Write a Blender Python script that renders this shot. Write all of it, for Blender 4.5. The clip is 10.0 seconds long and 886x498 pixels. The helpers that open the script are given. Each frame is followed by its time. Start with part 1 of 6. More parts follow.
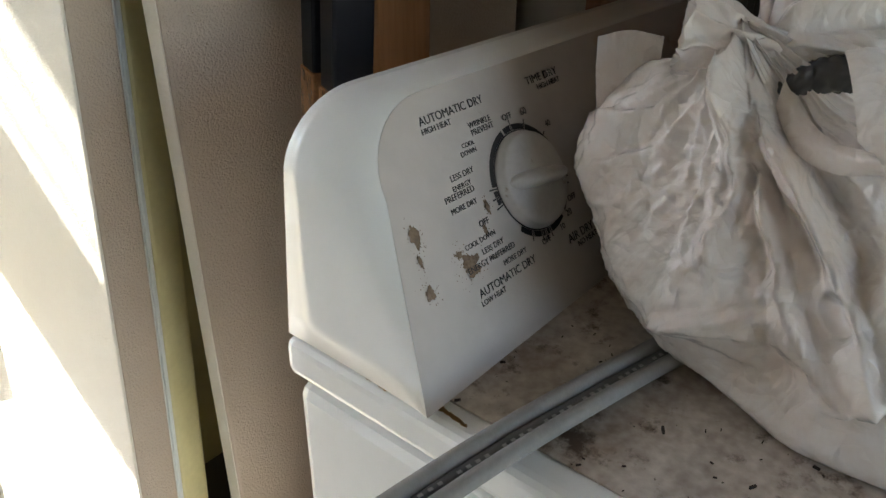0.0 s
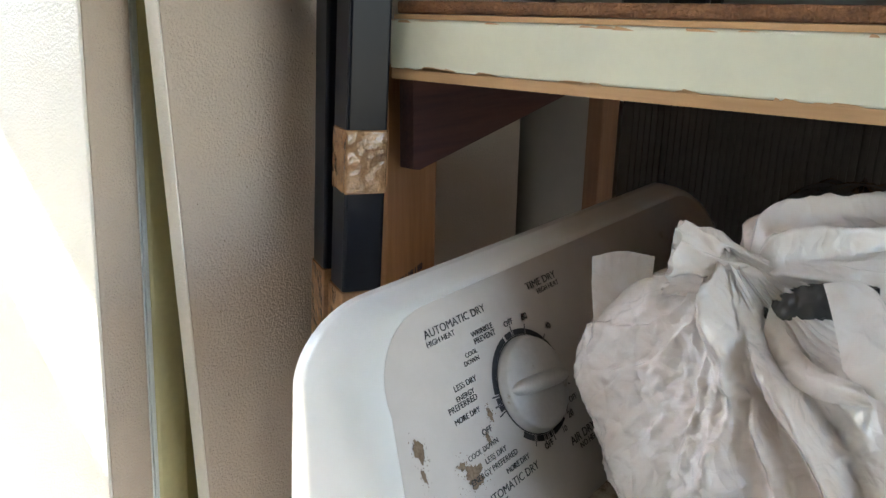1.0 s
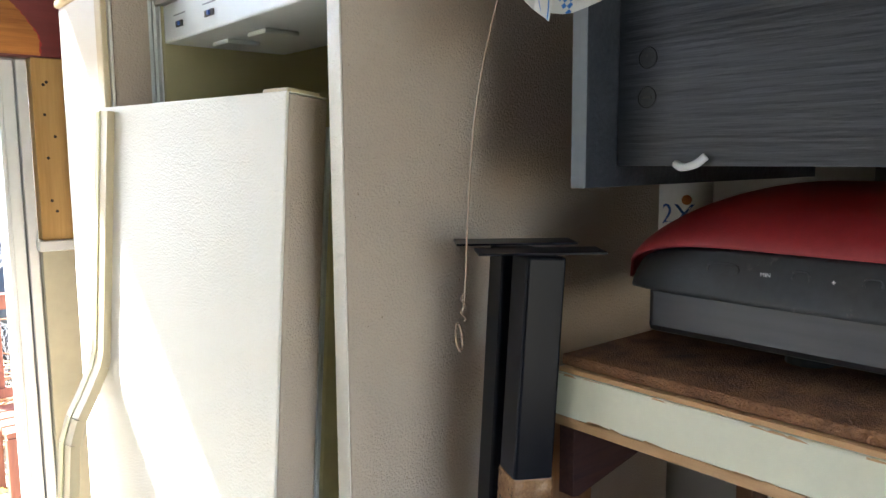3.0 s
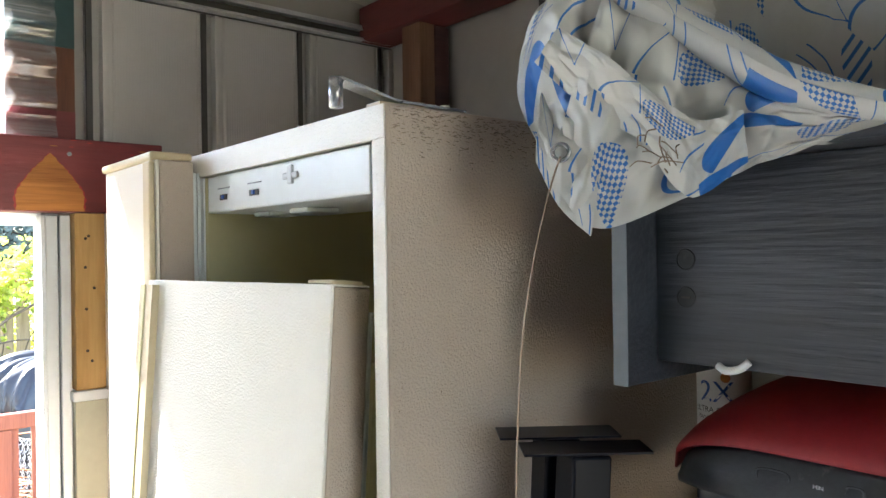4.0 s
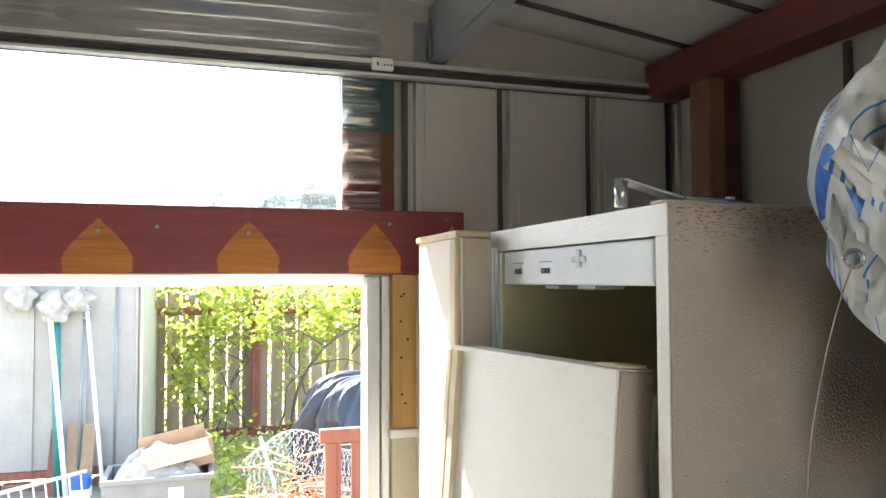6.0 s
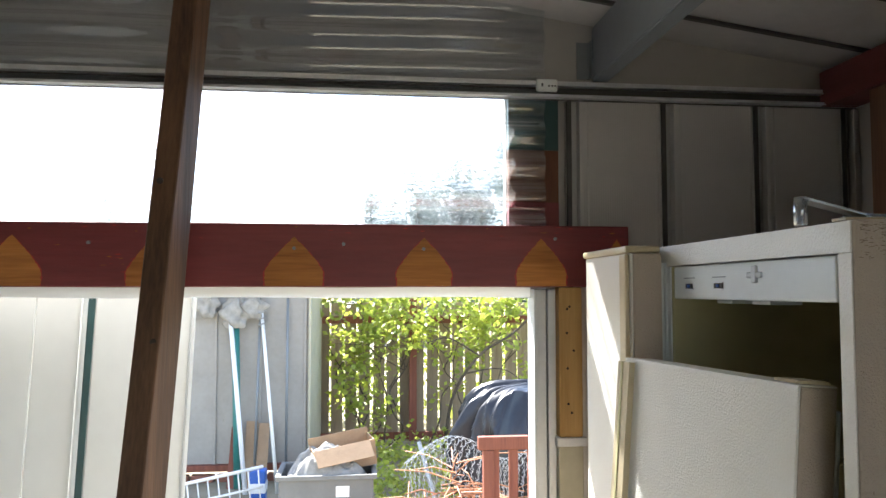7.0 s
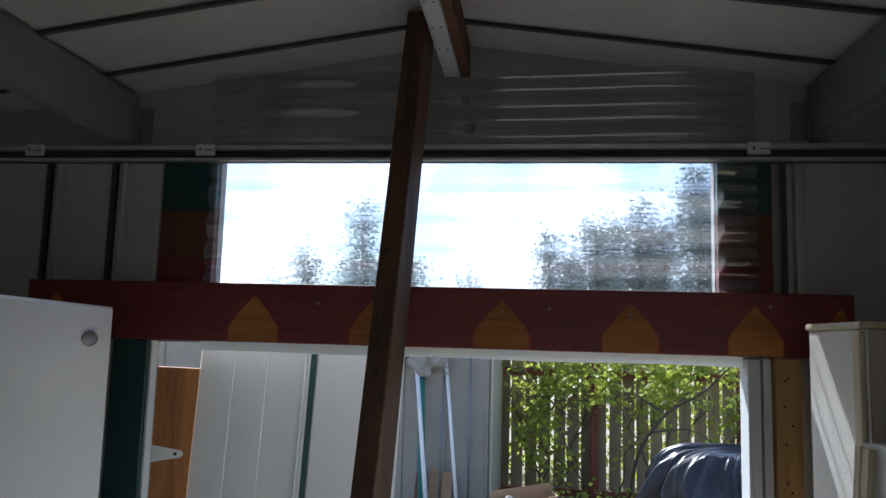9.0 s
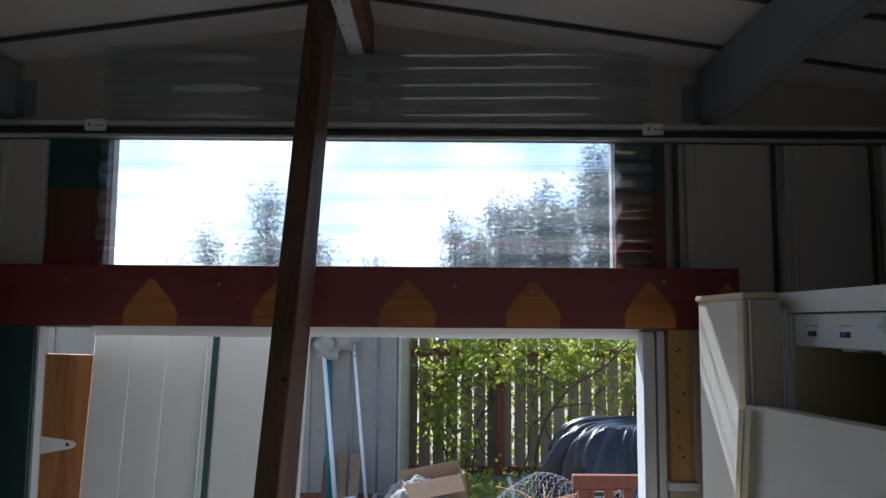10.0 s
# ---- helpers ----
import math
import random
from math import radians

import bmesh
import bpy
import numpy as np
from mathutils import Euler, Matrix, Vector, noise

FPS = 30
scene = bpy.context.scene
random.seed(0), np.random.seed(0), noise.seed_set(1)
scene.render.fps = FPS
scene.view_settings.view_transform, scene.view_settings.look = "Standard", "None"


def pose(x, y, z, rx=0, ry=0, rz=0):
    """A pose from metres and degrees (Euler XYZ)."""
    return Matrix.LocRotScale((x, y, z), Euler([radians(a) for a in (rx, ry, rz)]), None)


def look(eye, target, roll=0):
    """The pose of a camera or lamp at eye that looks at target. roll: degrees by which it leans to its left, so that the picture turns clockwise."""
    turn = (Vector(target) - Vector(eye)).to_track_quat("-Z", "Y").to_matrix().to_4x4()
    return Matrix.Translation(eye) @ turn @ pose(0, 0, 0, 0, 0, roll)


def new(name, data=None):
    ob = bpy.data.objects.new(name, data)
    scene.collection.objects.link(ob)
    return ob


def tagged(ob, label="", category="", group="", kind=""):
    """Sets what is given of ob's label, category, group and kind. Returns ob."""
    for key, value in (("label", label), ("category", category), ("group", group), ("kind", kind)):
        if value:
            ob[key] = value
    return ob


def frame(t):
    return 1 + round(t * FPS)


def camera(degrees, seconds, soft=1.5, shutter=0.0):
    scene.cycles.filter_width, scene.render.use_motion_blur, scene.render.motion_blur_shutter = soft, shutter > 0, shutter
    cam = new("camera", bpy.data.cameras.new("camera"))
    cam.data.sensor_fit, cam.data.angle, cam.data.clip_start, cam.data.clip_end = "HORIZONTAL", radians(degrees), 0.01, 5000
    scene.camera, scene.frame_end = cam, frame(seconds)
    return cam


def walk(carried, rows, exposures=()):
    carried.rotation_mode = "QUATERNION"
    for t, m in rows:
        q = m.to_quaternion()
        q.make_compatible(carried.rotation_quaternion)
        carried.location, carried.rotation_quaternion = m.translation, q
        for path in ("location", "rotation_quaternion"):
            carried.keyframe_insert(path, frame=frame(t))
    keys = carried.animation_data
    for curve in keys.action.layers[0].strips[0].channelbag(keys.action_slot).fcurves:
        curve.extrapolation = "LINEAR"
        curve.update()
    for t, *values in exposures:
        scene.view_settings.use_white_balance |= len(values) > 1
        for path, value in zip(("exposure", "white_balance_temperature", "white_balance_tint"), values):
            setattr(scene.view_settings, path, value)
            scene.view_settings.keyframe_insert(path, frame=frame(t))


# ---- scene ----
cam = camera(61.2, 10.0)
PATH = [
    (0, (0.099, 0.205, 1.259), (1.447, 1.318, 0.286), 0.6),
    (0.5, (0.108, 0.21, 1.287), (1.56, 1.347, 0.511), 0.6),
    (1, (0.099, 0.205, 1.315), (1.553, 1.428, 0.689), 0.6),
    (1.5, (0.097, 0.209, 1.344), (1.466, 1.563, 0.805), -0.1),
    (2, (0.082, 0.206, 1.414), (1.372, 1.66, 0.943), -0.9),
    (2.5, (0.072, 0.22, 1.441), (1.349, 1.717, 1.085), -0.7),
    (3, (0.068, 0.237, 1.517), (1.359, 1.745, 1.273), -0.4),
    (3.2, (0.068, 0.238, 1.531), (1.349, 1.763, 1.352), -0.6),
    (4.3, (0.036, 0.251, 1.654), (1.307, 1.794, 1.702), -1.0),
    (4.5, (0.038, 0.251, 1.669), (1.299, 1.802, 1.739), -1.4),
    (5, (0.04, 0.24, 1.68), (1.245, 1.832, 1.803), -2.1),
    (5.5, (0.024, 0.209, 1.687), (0.986, 1.958, 1.8), -1.2),
    (6, (0.006, 0.183, 1.69), (0.619, 2.085, 1.774), -0.2),
    (6.2, (-0.002, 0.174, 1.689), (0.509, 2.106, 1.767), 0.1),
    (7.3, (-0.065, 0.11, 1.71), (0.051, 2.102, 1.846), 0.1),
    (7.5, (-0.074, 0.111, 1.722), (-0.042, 2.105, 1.882), 0.4),
    (8, (-0.107, 0.087, 1.735), (-0.23, 2.072, 1.946), 1.0),
    (8.5, (-0.114, 0.075, 1.735), (-0.325, 2.051, 1.962), 1.4),
    (9, (-0.117, 0.07, 1.73), (-0.358, 2.042, 1.963), 1.6),
    (9.5, (-0.123, 0.075, 1.734), (-0.345, 2.048, 1.972), 1.4),
    (10, (-0.114, 0.071, 1.72), (-0.107, 2.061, 1.912), 0.4),
]
walk(cam, [(t, look(eye, target, roll)) for t, eye, target, roll in PATH],
     exposures=[(0, 3.3, 6650, 8), (0.5, 3.92, 6350, 8), (1, 4.05, 6250, 9), (2, 4.1, 6150, 9), (3, 3.95, 6050, 10), (4.5, 4.05, 5950, 10), (6, 3.7, 6150, 10), (7.5, 2.2, 6000, 11), (9, 1.1, 5450, 12), (10, 1.05, 5450, 12)])

# ---- world, sun, exposure ----
SUN_WAY = Vector((0.60, -1.0, -1.2)).normalized()
world = bpy.data.worlds.new("sky_world")
scene.world = world
world.use_nodes = True
wn, wl = world.node_tree.nodes, world.node_tree.links
sky = wn.new("ShaderNodeTexSky")
sky.sky_type = "NISHITA"
sky.sun_disc = False
sky.sun_elevation = math.asin(-SUN_WAY.z)
sky.sun_rotation = math.atan2(-SUN_WAY.x, -SUN_WAY.y)
sky.dust_density = 1.2
wn["Background"].inputs["Strength"].default_value = 0.125
coords, cloud, cover = wn.new("ShaderNodeTexCoord"), wn.new("ShaderNodeTexNoise"), wn.new("ShaderNodeMapRange")
cloud.inputs["Scale"].default_value, cloud.inputs["Detail"].default_value = 5.0, 6
cover.inputs["From Min"].default_value, cover.inputs["From Max"].default_value = 0.44, 0.62
clear, white, both = wn.new("ShaderNodeHueSaturation"), wn.new("ShaderNodeHueSaturation"), wn.new("ShaderNodeMix")
clear.inputs["Saturation"].default_value, clear.inputs["Value"].default_value = 1.15, 0.82
white.inputs["Saturation"].default_value, white.inputs["Value"].default_value = 0.25, 1.15
both.data_type = "RGBA"
wl.new(coords.outputs["Generated"], cloud.inputs["Vector"])
wl.new(cloud.outputs["Fac"], cover.inputs["Value"])
for node in (clear, white):
    wl.new(sky.outputs["Color"], node.inputs["Color"])
wl.new(cover.outputs["Result"], both.inputs["Factor"])
wl.new(clear.outputs["Color"], both.inputs["A"])
wl.new(white.outputs["Color"], both.inputs["B"])
wl.new(both.outputs["Result"], wn["Background"].inputs["Color"])
sun = new("sun", bpy.data.lights.new("sun", "SUN"))
sun.data.energy, sun.data.angle, sun.data.color = 5.0, radians(0.5), (1.0, 0.95, 0.86)
sun.matrix_world = look((0, 0, 8), Vector((0, 0, 8)) + SUN_WAY)


# ---- materials ----
def mat(name, col, rough=0.6, metal=0.0, var=0.12, scale=8.0, bump=0.0, bscale=60.0, col2=None, spots=None, coords="Object", stretch=None, spec=0.5, per_object=0.0):
    """A surface with a base colour that varies at two scales, fine relief and, if spots is given as (colour, scale, amount), stains."""
    m = bpy.data.materials.new(name)
    m.use_nodes = True
    n, l = m.node_tree.nodes, m.node_tree.links
    b = n["Principled BSDF"]
    b.inputs["Roughness"].default_value, b.inputs["Metallic"].default_value = rough, metal
    b.inputs["Specular IOR Level"].default_value = spec
    tc, mp = n.new("ShaderNodeTexCoord"), n.new("ShaderNodeMapping")
    l.new(tc.outputs[coords], mp.inputs["Vector"])
    if stretch:
        mp.inputs["Scale"].default_value = stretch
    big, fine = n.new("ShaderNodeTexNoise"), n.new("ShaderNodeTexNoise")
    big.inputs["Scale"].default_value, fine.inputs["Scale"].default_value = scale, scale * 9
    big.inputs["Detail"].default_value, fine.inputs["Detail"].default_value = 5, 3
    for t in (big, fine):
        l.new(mp.outputs["Vector"], t.inputs["Vector"])
    add = n.new("ShaderNodeMath")
    add.operation = "ADD"
    half = n.new("ShaderNodeMath")
    half.operation = "MULTIPLY"
    half.inputs[1].default_value = 0.5
    l.new(fine.outputs["Fac"], half.inputs[0])
    l.new(big.outputs["Fac"], add.inputs[0])
    l.new(half.outputs[0], add.inputs[1])
    ramp = n.new("ShaderNodeMapRange")
    ramp.inputs["From Min"].default_value, ramp.inputs["From Max"].default_value = 0.45, 1.05
    l.new(add.outputs[0], ramp.inputs["Value"])
    mix = n.new("ShaderNodeMix")
    mix.data_type = "RGBA"
    dark = col2 or tuple(c * (1 - 2 * var) for c in col)
    mix.inputs["A"].default_value, mix.inputs["B"].default_value = (*dark, 1), (*col, 1)
    l.new(ramp.outputs["Result"], mix.inputs["Factor"])
    out = mix.outputs["Result"]
    if spots:
        sc, size, amount = spots
        sn = n.new("ShaderNodeTexNoise")
        sn.inputs["Scale"].default_value, sn.inputs["Detail"].default_value, sn.inputs["Roughness"].default_value = size, 8, 0.7
        l.new(mp.outputs["Vector"], sn.inputs["Vector"])
        sr = n.new("ShaderNodeMapRange")
        sr.inputs["From Min"].default_value, sr.inputs["From Max"].default_value = 0.62 - amount * 0.3, 0.72 - amount * 0.3
        l.new(sn.outputs["Fac"], sr.inputs["Value"])
        m2 = n.new("ShaderNodeMix")
        m2.data_type = "RGBA"
        m2.inputs["B"].default_value = (*sc, 1)
        l.new(sr.outputs["Result"], m2.inputs["Factor"])
        l.new(out, m2.inputs["A"])
        out = m2.outputs["Result"]
    if per_object:
        oi, hs = n.new("ShaderNodeObjectInfo"), n.new("ShaderNodeHueSaturation")
        mr = n.new("ShaderNodeMapRange")
        mr.inputs["To Min"].default_value, mr.inputs["To Max"].default_value = 1 - per_object, 1 + per_object
        l.new(oi.outputs["Random"], mr.inputs["Value"])
        l.new(mr.outputs["Result"], hs.inputs["Value"])
        l.new(out, hs.inputs["Color"])
        out = hs.outputs["Color"]
    l.new(out, b.inputs["Base Color"])
    if bump:
        bn, bp = n.new("ShaderNodeTexNoise"), n.new("ShaderNodeBump")
        bn.inputs["Scale"].default_value, bn.inputs["Detail"].default_value = bscale, 3
        l.new(mp.outputs["Vector"], bn.inputs["Vector"])
        l.new(bn.outputs["Fac"], bp.inputs["Height"])
        bp.inputs["Strength"].default_value, bp.inputs["Distance"].default_value = bump, 0.004
        l.new(bp.outputs["Normal"], b.inputs["Normal"])
    return m


def wood(name, light, dark, rough=0.65, along="z", ring=9.0, spots=None, per_object=0.1):
    """Sawn wood with a grain that runs along one axis."""
    s = {"x": (0.06, 1, 1), "y": (1, 0.06, 1), "z": (1, 1, 0.06)}[along]
    return mat(name, light, rough, 0, 0.2, 22.0, 0.35, 120, col2=dark, stretch=s, spots=spots, per_object=per_object, spec=0.25)


ENAMEL = mat("white_enamel", (0.80, 0.81, 0.80), 0.22, 0, 0.03, 5, 0.02, 200, spots=((0.55, 0.42, 0.25), 28, -0.35))
CONSOLE = mat("dusty_console_face", (0.60, 0.56, 0.53), 0.42, 0, 0.08, 6, 0.03, 160, spots=((0.35, 0.27, 0.20), 16, -0.15))
DECK = mat("dirty_dryer_top", (0.66, 0.60, 0.53), 0.5, 0, 0.18, 12, 0.3, 90, col2=(0.15, 0.095, 0.06), spots=((0.085, 0.055, 0.035), 26, 0.22))
KNOB = mat("knob_plastic", (0.62, 0.60, 0.58), 0.4, 0, 0.10, 25, 0.03, 200, spots=((0.30, 0.23, 0.16), 60, -0.1))
PRINT = mat("black_print", (0.03, 0.03, 0.035), 0.6, 0, 0.1)
GRIME = mat("brown_grime", (0.29, 0.21, 0.145), 0.85, 0, 0.3, 60, 0.4, 300)
# one almond finish in two tones: darker for shaded sides, paler for lit faces
FRIDGE_SHADED = mat("shaded_pebbled_almond", (0.51, 0.415, 0.325), 0.38, 0, 0.05, 3, 0.55, 360, spots=((0.30, 0.24, 0.18), 45, -0.45))
FRIDGE_LIT = mat("lit_pebbled_almond", (0.83, 0.79, 0.70), 0.28, 0, 0.03, 3, 0.42, 340)
FRIDGE_TRIM = mat("almond_trim", (0.62, 0.51, 0.32), 0.4, 0, 0.08, 12, 0.05, 100)
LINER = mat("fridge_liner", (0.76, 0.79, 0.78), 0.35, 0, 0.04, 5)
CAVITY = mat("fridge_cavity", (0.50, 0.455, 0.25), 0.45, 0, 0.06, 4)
GASKET = mat("yellowed_gasket", (0.72, 0.66, 0.36), 0.55, 0, 0.08, 15, 0.1, 80)
BLACK_STEEL = mat("black_powder_coat", (0.007, 0.008, 0.013), 0.30, 0.0, 0.10, 14, 0.012, 500, spec=0.12)
TAPE = mat("brown_packing_tape", (0.36, 0.20, 0.095), 0.16, 0, 0.3, 45, 1.0, 55, col2=(0.15, 0.075, 0.035), spots=((0.45, 0.30, 0.16), 50, -0.35))
CREAM = mat("worn_cream_paint", (0.74, 0.73, 0.58), 0.55, 0, 0.05, 10, 0.15, 60, spots=((0.45, 0.26, 0.13), 20, -0.38))
PINE_Y = wood("raw_pine_along_y", (0.62, 0.40, 0.21), (0.40, 0.22, 0.10), along="y")
PINE_Z = wood("raw_pine_upright", (0.50, 0.26, 0.12), (0.30, 0.14, 0.06), along="z")
STUD = wood("orange_stud", (0.26, 0.145, 0.085), (0.13, 0.065, 0.04), along="z")
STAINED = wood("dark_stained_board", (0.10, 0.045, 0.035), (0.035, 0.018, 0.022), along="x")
POLE_WOOD = wood("weathered_prop", (0.19, 0.10, 0.055), (0.04, 0.022, 0.015), along="z")
JAMB_WOOD = wood("knotty_jamb", (0.55, 0.36, 0.14), (0.36, 0.21, 0.07), along="z", spots=((0.14, 0.07, 0.03), 30, -0.3))
BOARD = mat("brown_particle_board", (0.36, 0.17, 0.075), 0.9, 0, 0.3, 34, 0.9, 420, col2=(0.09, 0.042, 0.025))
REDPAINT = mat("maroon_painted_wood", (0.21, 0.028, 0.030), 0.5, 0, 0.2, 14, 0.25, 90, stretch=(0.12, 1, 1), spots=((0.10, 0.012, 0.014), 24, -0.1))
REDPLATE = mat("oxide_red_plate", (0.17, 0.036, 0.032), 0.6, 0, 0.2, 14, 0.25, 90, stretch=(1, 0.12, 1))
FLAME = wood("bare_flame_wood", (0.54, 0.22, 0.055), (0.18, 0.06, 0.016), along="x", spots=((0.20, 0.08, 0.02), 26, -0.3))
FLAME_EDGE = mat("red_flame_edge", (0.38, 0.022, 0.018), 0.5, 0, 0.1)
STEEL = mat("taupe_shed_steel", (0.40, 0.375, 0.34), 0.45, 0, 0.07, 3, 0.05, 80)
ROOF = mat("pale_roof_steel", (0.54, 0.52, 0.49), 0.5, 0, 0.10, 4, 0.06, 60, spots=((0.36, 0.335, 0.30), 7, -0.22))
# for dark seams and gaps, and for shade painted in wall channels and track
SEAM_AND_SHADE = mat("dark_seam_and_shade", (0.06, 0.056, 0.052), 0.6, 0, 0.1, 10)
GALV = mat("galvanised_steel", (0.80, 0.81, 0.82), 0.28, 0.6, 0.15, 12, 0.05, 100)
CHANNEL = mat("primed_channel", (0.21, 0.23, 0.245), 0.45, 0.2, 0.08, 6)
NYLON = mat("white_nylon", (0.78, 0.78, 0.75), 0.5, 0, 0.05, 20)
ALU = mat("white_aluminium", (0.60, 0.62, 0.62), 0.4, 0.1, 0.06, 10)
CONCRETE = mat("shed_floor", (0.34, 0.315, 0.285), 0.8, 0, 0.2, 5, 0.3, 60)
LAMINATE = mat("black_laminate", (0.054, 0.060, 0.073), 0.36, 0, 0.30, 22, 0.35, 150, stretch=(1, 0.06, 1), spec=0.5)
LAMEDGE = mat("grey_laminate_edge", (0.22, 0.25, 0.28), 0.5, 0, 0.1, 10)
CHIP = mat("raw_chipboard", (0.46, 0.22, 0.09), 0.85, 0, 0.2, 60, 0.4, 300)
GRILL_RED = mat("dusty_red_plastic", (0.34, 0.026, 0.034), 0.5, 0, 0.15, 12, 0.06, 200, spots=((0.25, 0.12, 0.10), 30, -0.2))
GRILL_BLACK = mat("dusty_black_plastic", (0.045, 0.050, 0.056), 0.40, 0, 0.25, 14, 0.06, 200, spots=((0.13, 0.12, 0.11), 26, 0.05), spec=0.4)
GRILL_STEEL = mat("brushed_dark_steel", (0.10, 0.10, 0.105), 0.35, 0.7, 0.25, 10, stretch=(1, 0.1, 1))
SACK = mat("dark_plastic_sack", (0.07, 0.07, 0.07), 0.25, 0, 0.3, 10, 0.4, 40)
RUBBER = mat("grey_rubber", (0.30, 0.29, 0.28), 0.6, 0, 0.15, 30, 0.1, 120)
RUBBER_DARK = mat("dark_rubber_groove", (0.10, 0.10, 0.10), 0.7, 0, 0.1)
DEBRIS = mat("dark_debris", (0.055, 0.04, 0.03), 0.9, 0, 0.3, 90)
WIRE = mat("soft_wire", (0.38, 0.27, 0.20), 0.4, 0.4, 0.1)
TEAL = mat("teal_painted_trim", (0.018, 0.060, 0.060), 0.5, 0, 0.15, 14)
BROWN_JAMB = wood("old_brown_jamb", (0.18, 0.075, 0.04), (0.07, 0.03, 0.02), along="z")
PLY = wood("orange_plywood", (0.50, 0.22, 0.07), (0.17, 0.06, 0.02), along="z", spots=((0.10, 0.04, 0.02), 12, -0.1))
DOORSKIN = mat("pale_door_skin", (0.62, 0.63, 0.61), 0.45, 0, 0.04, 3, 0.04, 60)
FREEZER = mat("white_freezer_enamel", (0.85, 0.86, 0.86), 0.3, 0, 0.03, 4, 0.08, 200)
GROUND = mat("yard_soil", (0.29, 0.25, 0.19), 0.95, 0, 0.3, 2.5, 0.6, 30, col2=(0.18, 0.16, 0.09))
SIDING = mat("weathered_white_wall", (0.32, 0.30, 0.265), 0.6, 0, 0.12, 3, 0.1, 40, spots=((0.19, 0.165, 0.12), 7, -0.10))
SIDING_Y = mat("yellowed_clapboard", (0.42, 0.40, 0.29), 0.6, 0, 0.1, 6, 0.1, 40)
FENCE = wood("weathered_fence", (0.33, 0.255, 0.165), (0.18, 0.135, 0.085), along="z", per_object=0.25)
RUSTY = wood("red_brown_timber", (0.24, 0.085, 0.05), (0.13, 0.045, 0.03), along="z")
BARK = mat("bark", (0.12, 0.09, 0.06), 0.9, 0, 0.3, 30, 0.5, 60)
TARP = mat("black_tarp", (0.018, 0.019, 0.024), 0.30, 0, 0.3, 6, 0.25, 18)
TOTE = mat("grey_tote_plastic", (0.16, 0.165, 0.165), 0.5, 0, 0.1, 8)
NETTING = mat("netting_wire", (0.40, 0.41, 0.41), 0.45, 0.4, 0.1)
TEAL_PALE = mat("teal_handle", (0.04, 0.20, 0.18), 0.45, 0, 0.15, 14)
CARD = mat("cardboard", (0.36, 0.24, 0.14), 0.85, 0, 0.15, 12)
CLOTH = mat("dirty_cloth", (0.36, 0.34, 0.30), 0.9, 0, 0.25, 14, 0.4, 40)
BLUE = mat("label_blue", (0.02, 0.10, 0.42), 0.4, 0, 0.05)
WHITE = mat("label_white", (0.78, 0.79, 0.80), 0.45, 0, 0.05, 20)
CHROME = mat("logo_silver", (0.40, 0.41, 0.43), 0.25, 0.9, 0.05)
BRICK = mat("old_brick", (0.28, 0.12, 0.08), 0.9, 0, 0.25, 20, 0.4, 80)


def leaf_mat(name, col, col2):
    m = mat(name, col, 0.5, 0, 0.3, 3.0, col2=col2)
    n, l = m.node_tree.nodes, m.node_tree.links
    b = n["Principled BSDF"]
    tr, mx = n.new("ShaderNodeBsdfTranslucent"), n.new("ShaderNodeMixShader")
    src = b.inputs["Base Color"].links[0].from_socket
    l.new(src, tr.inputs["Color"])
    mx.inputs[0].default_value = 0.45
    l.new(b.outputs[0], mx.inputs[1])
    l.new(tr.outputs[0], mx.inputs[2])
    l.new(mx.outputs[0], n["Material Output"].inputs["Surface"])
    return m


LEAF = leaf_mat("vine_leaf", (0.55, 0.60, 0.09), (0.11, 0.17, 0.03))
# the far trees' pale blue haze is mixed into this leaf colour
LEAF_HAZED = leaf_mat("hazed_conifer_leaf", (0.20, 0.27, 0.26), (0.13, 0.18, 0.18))


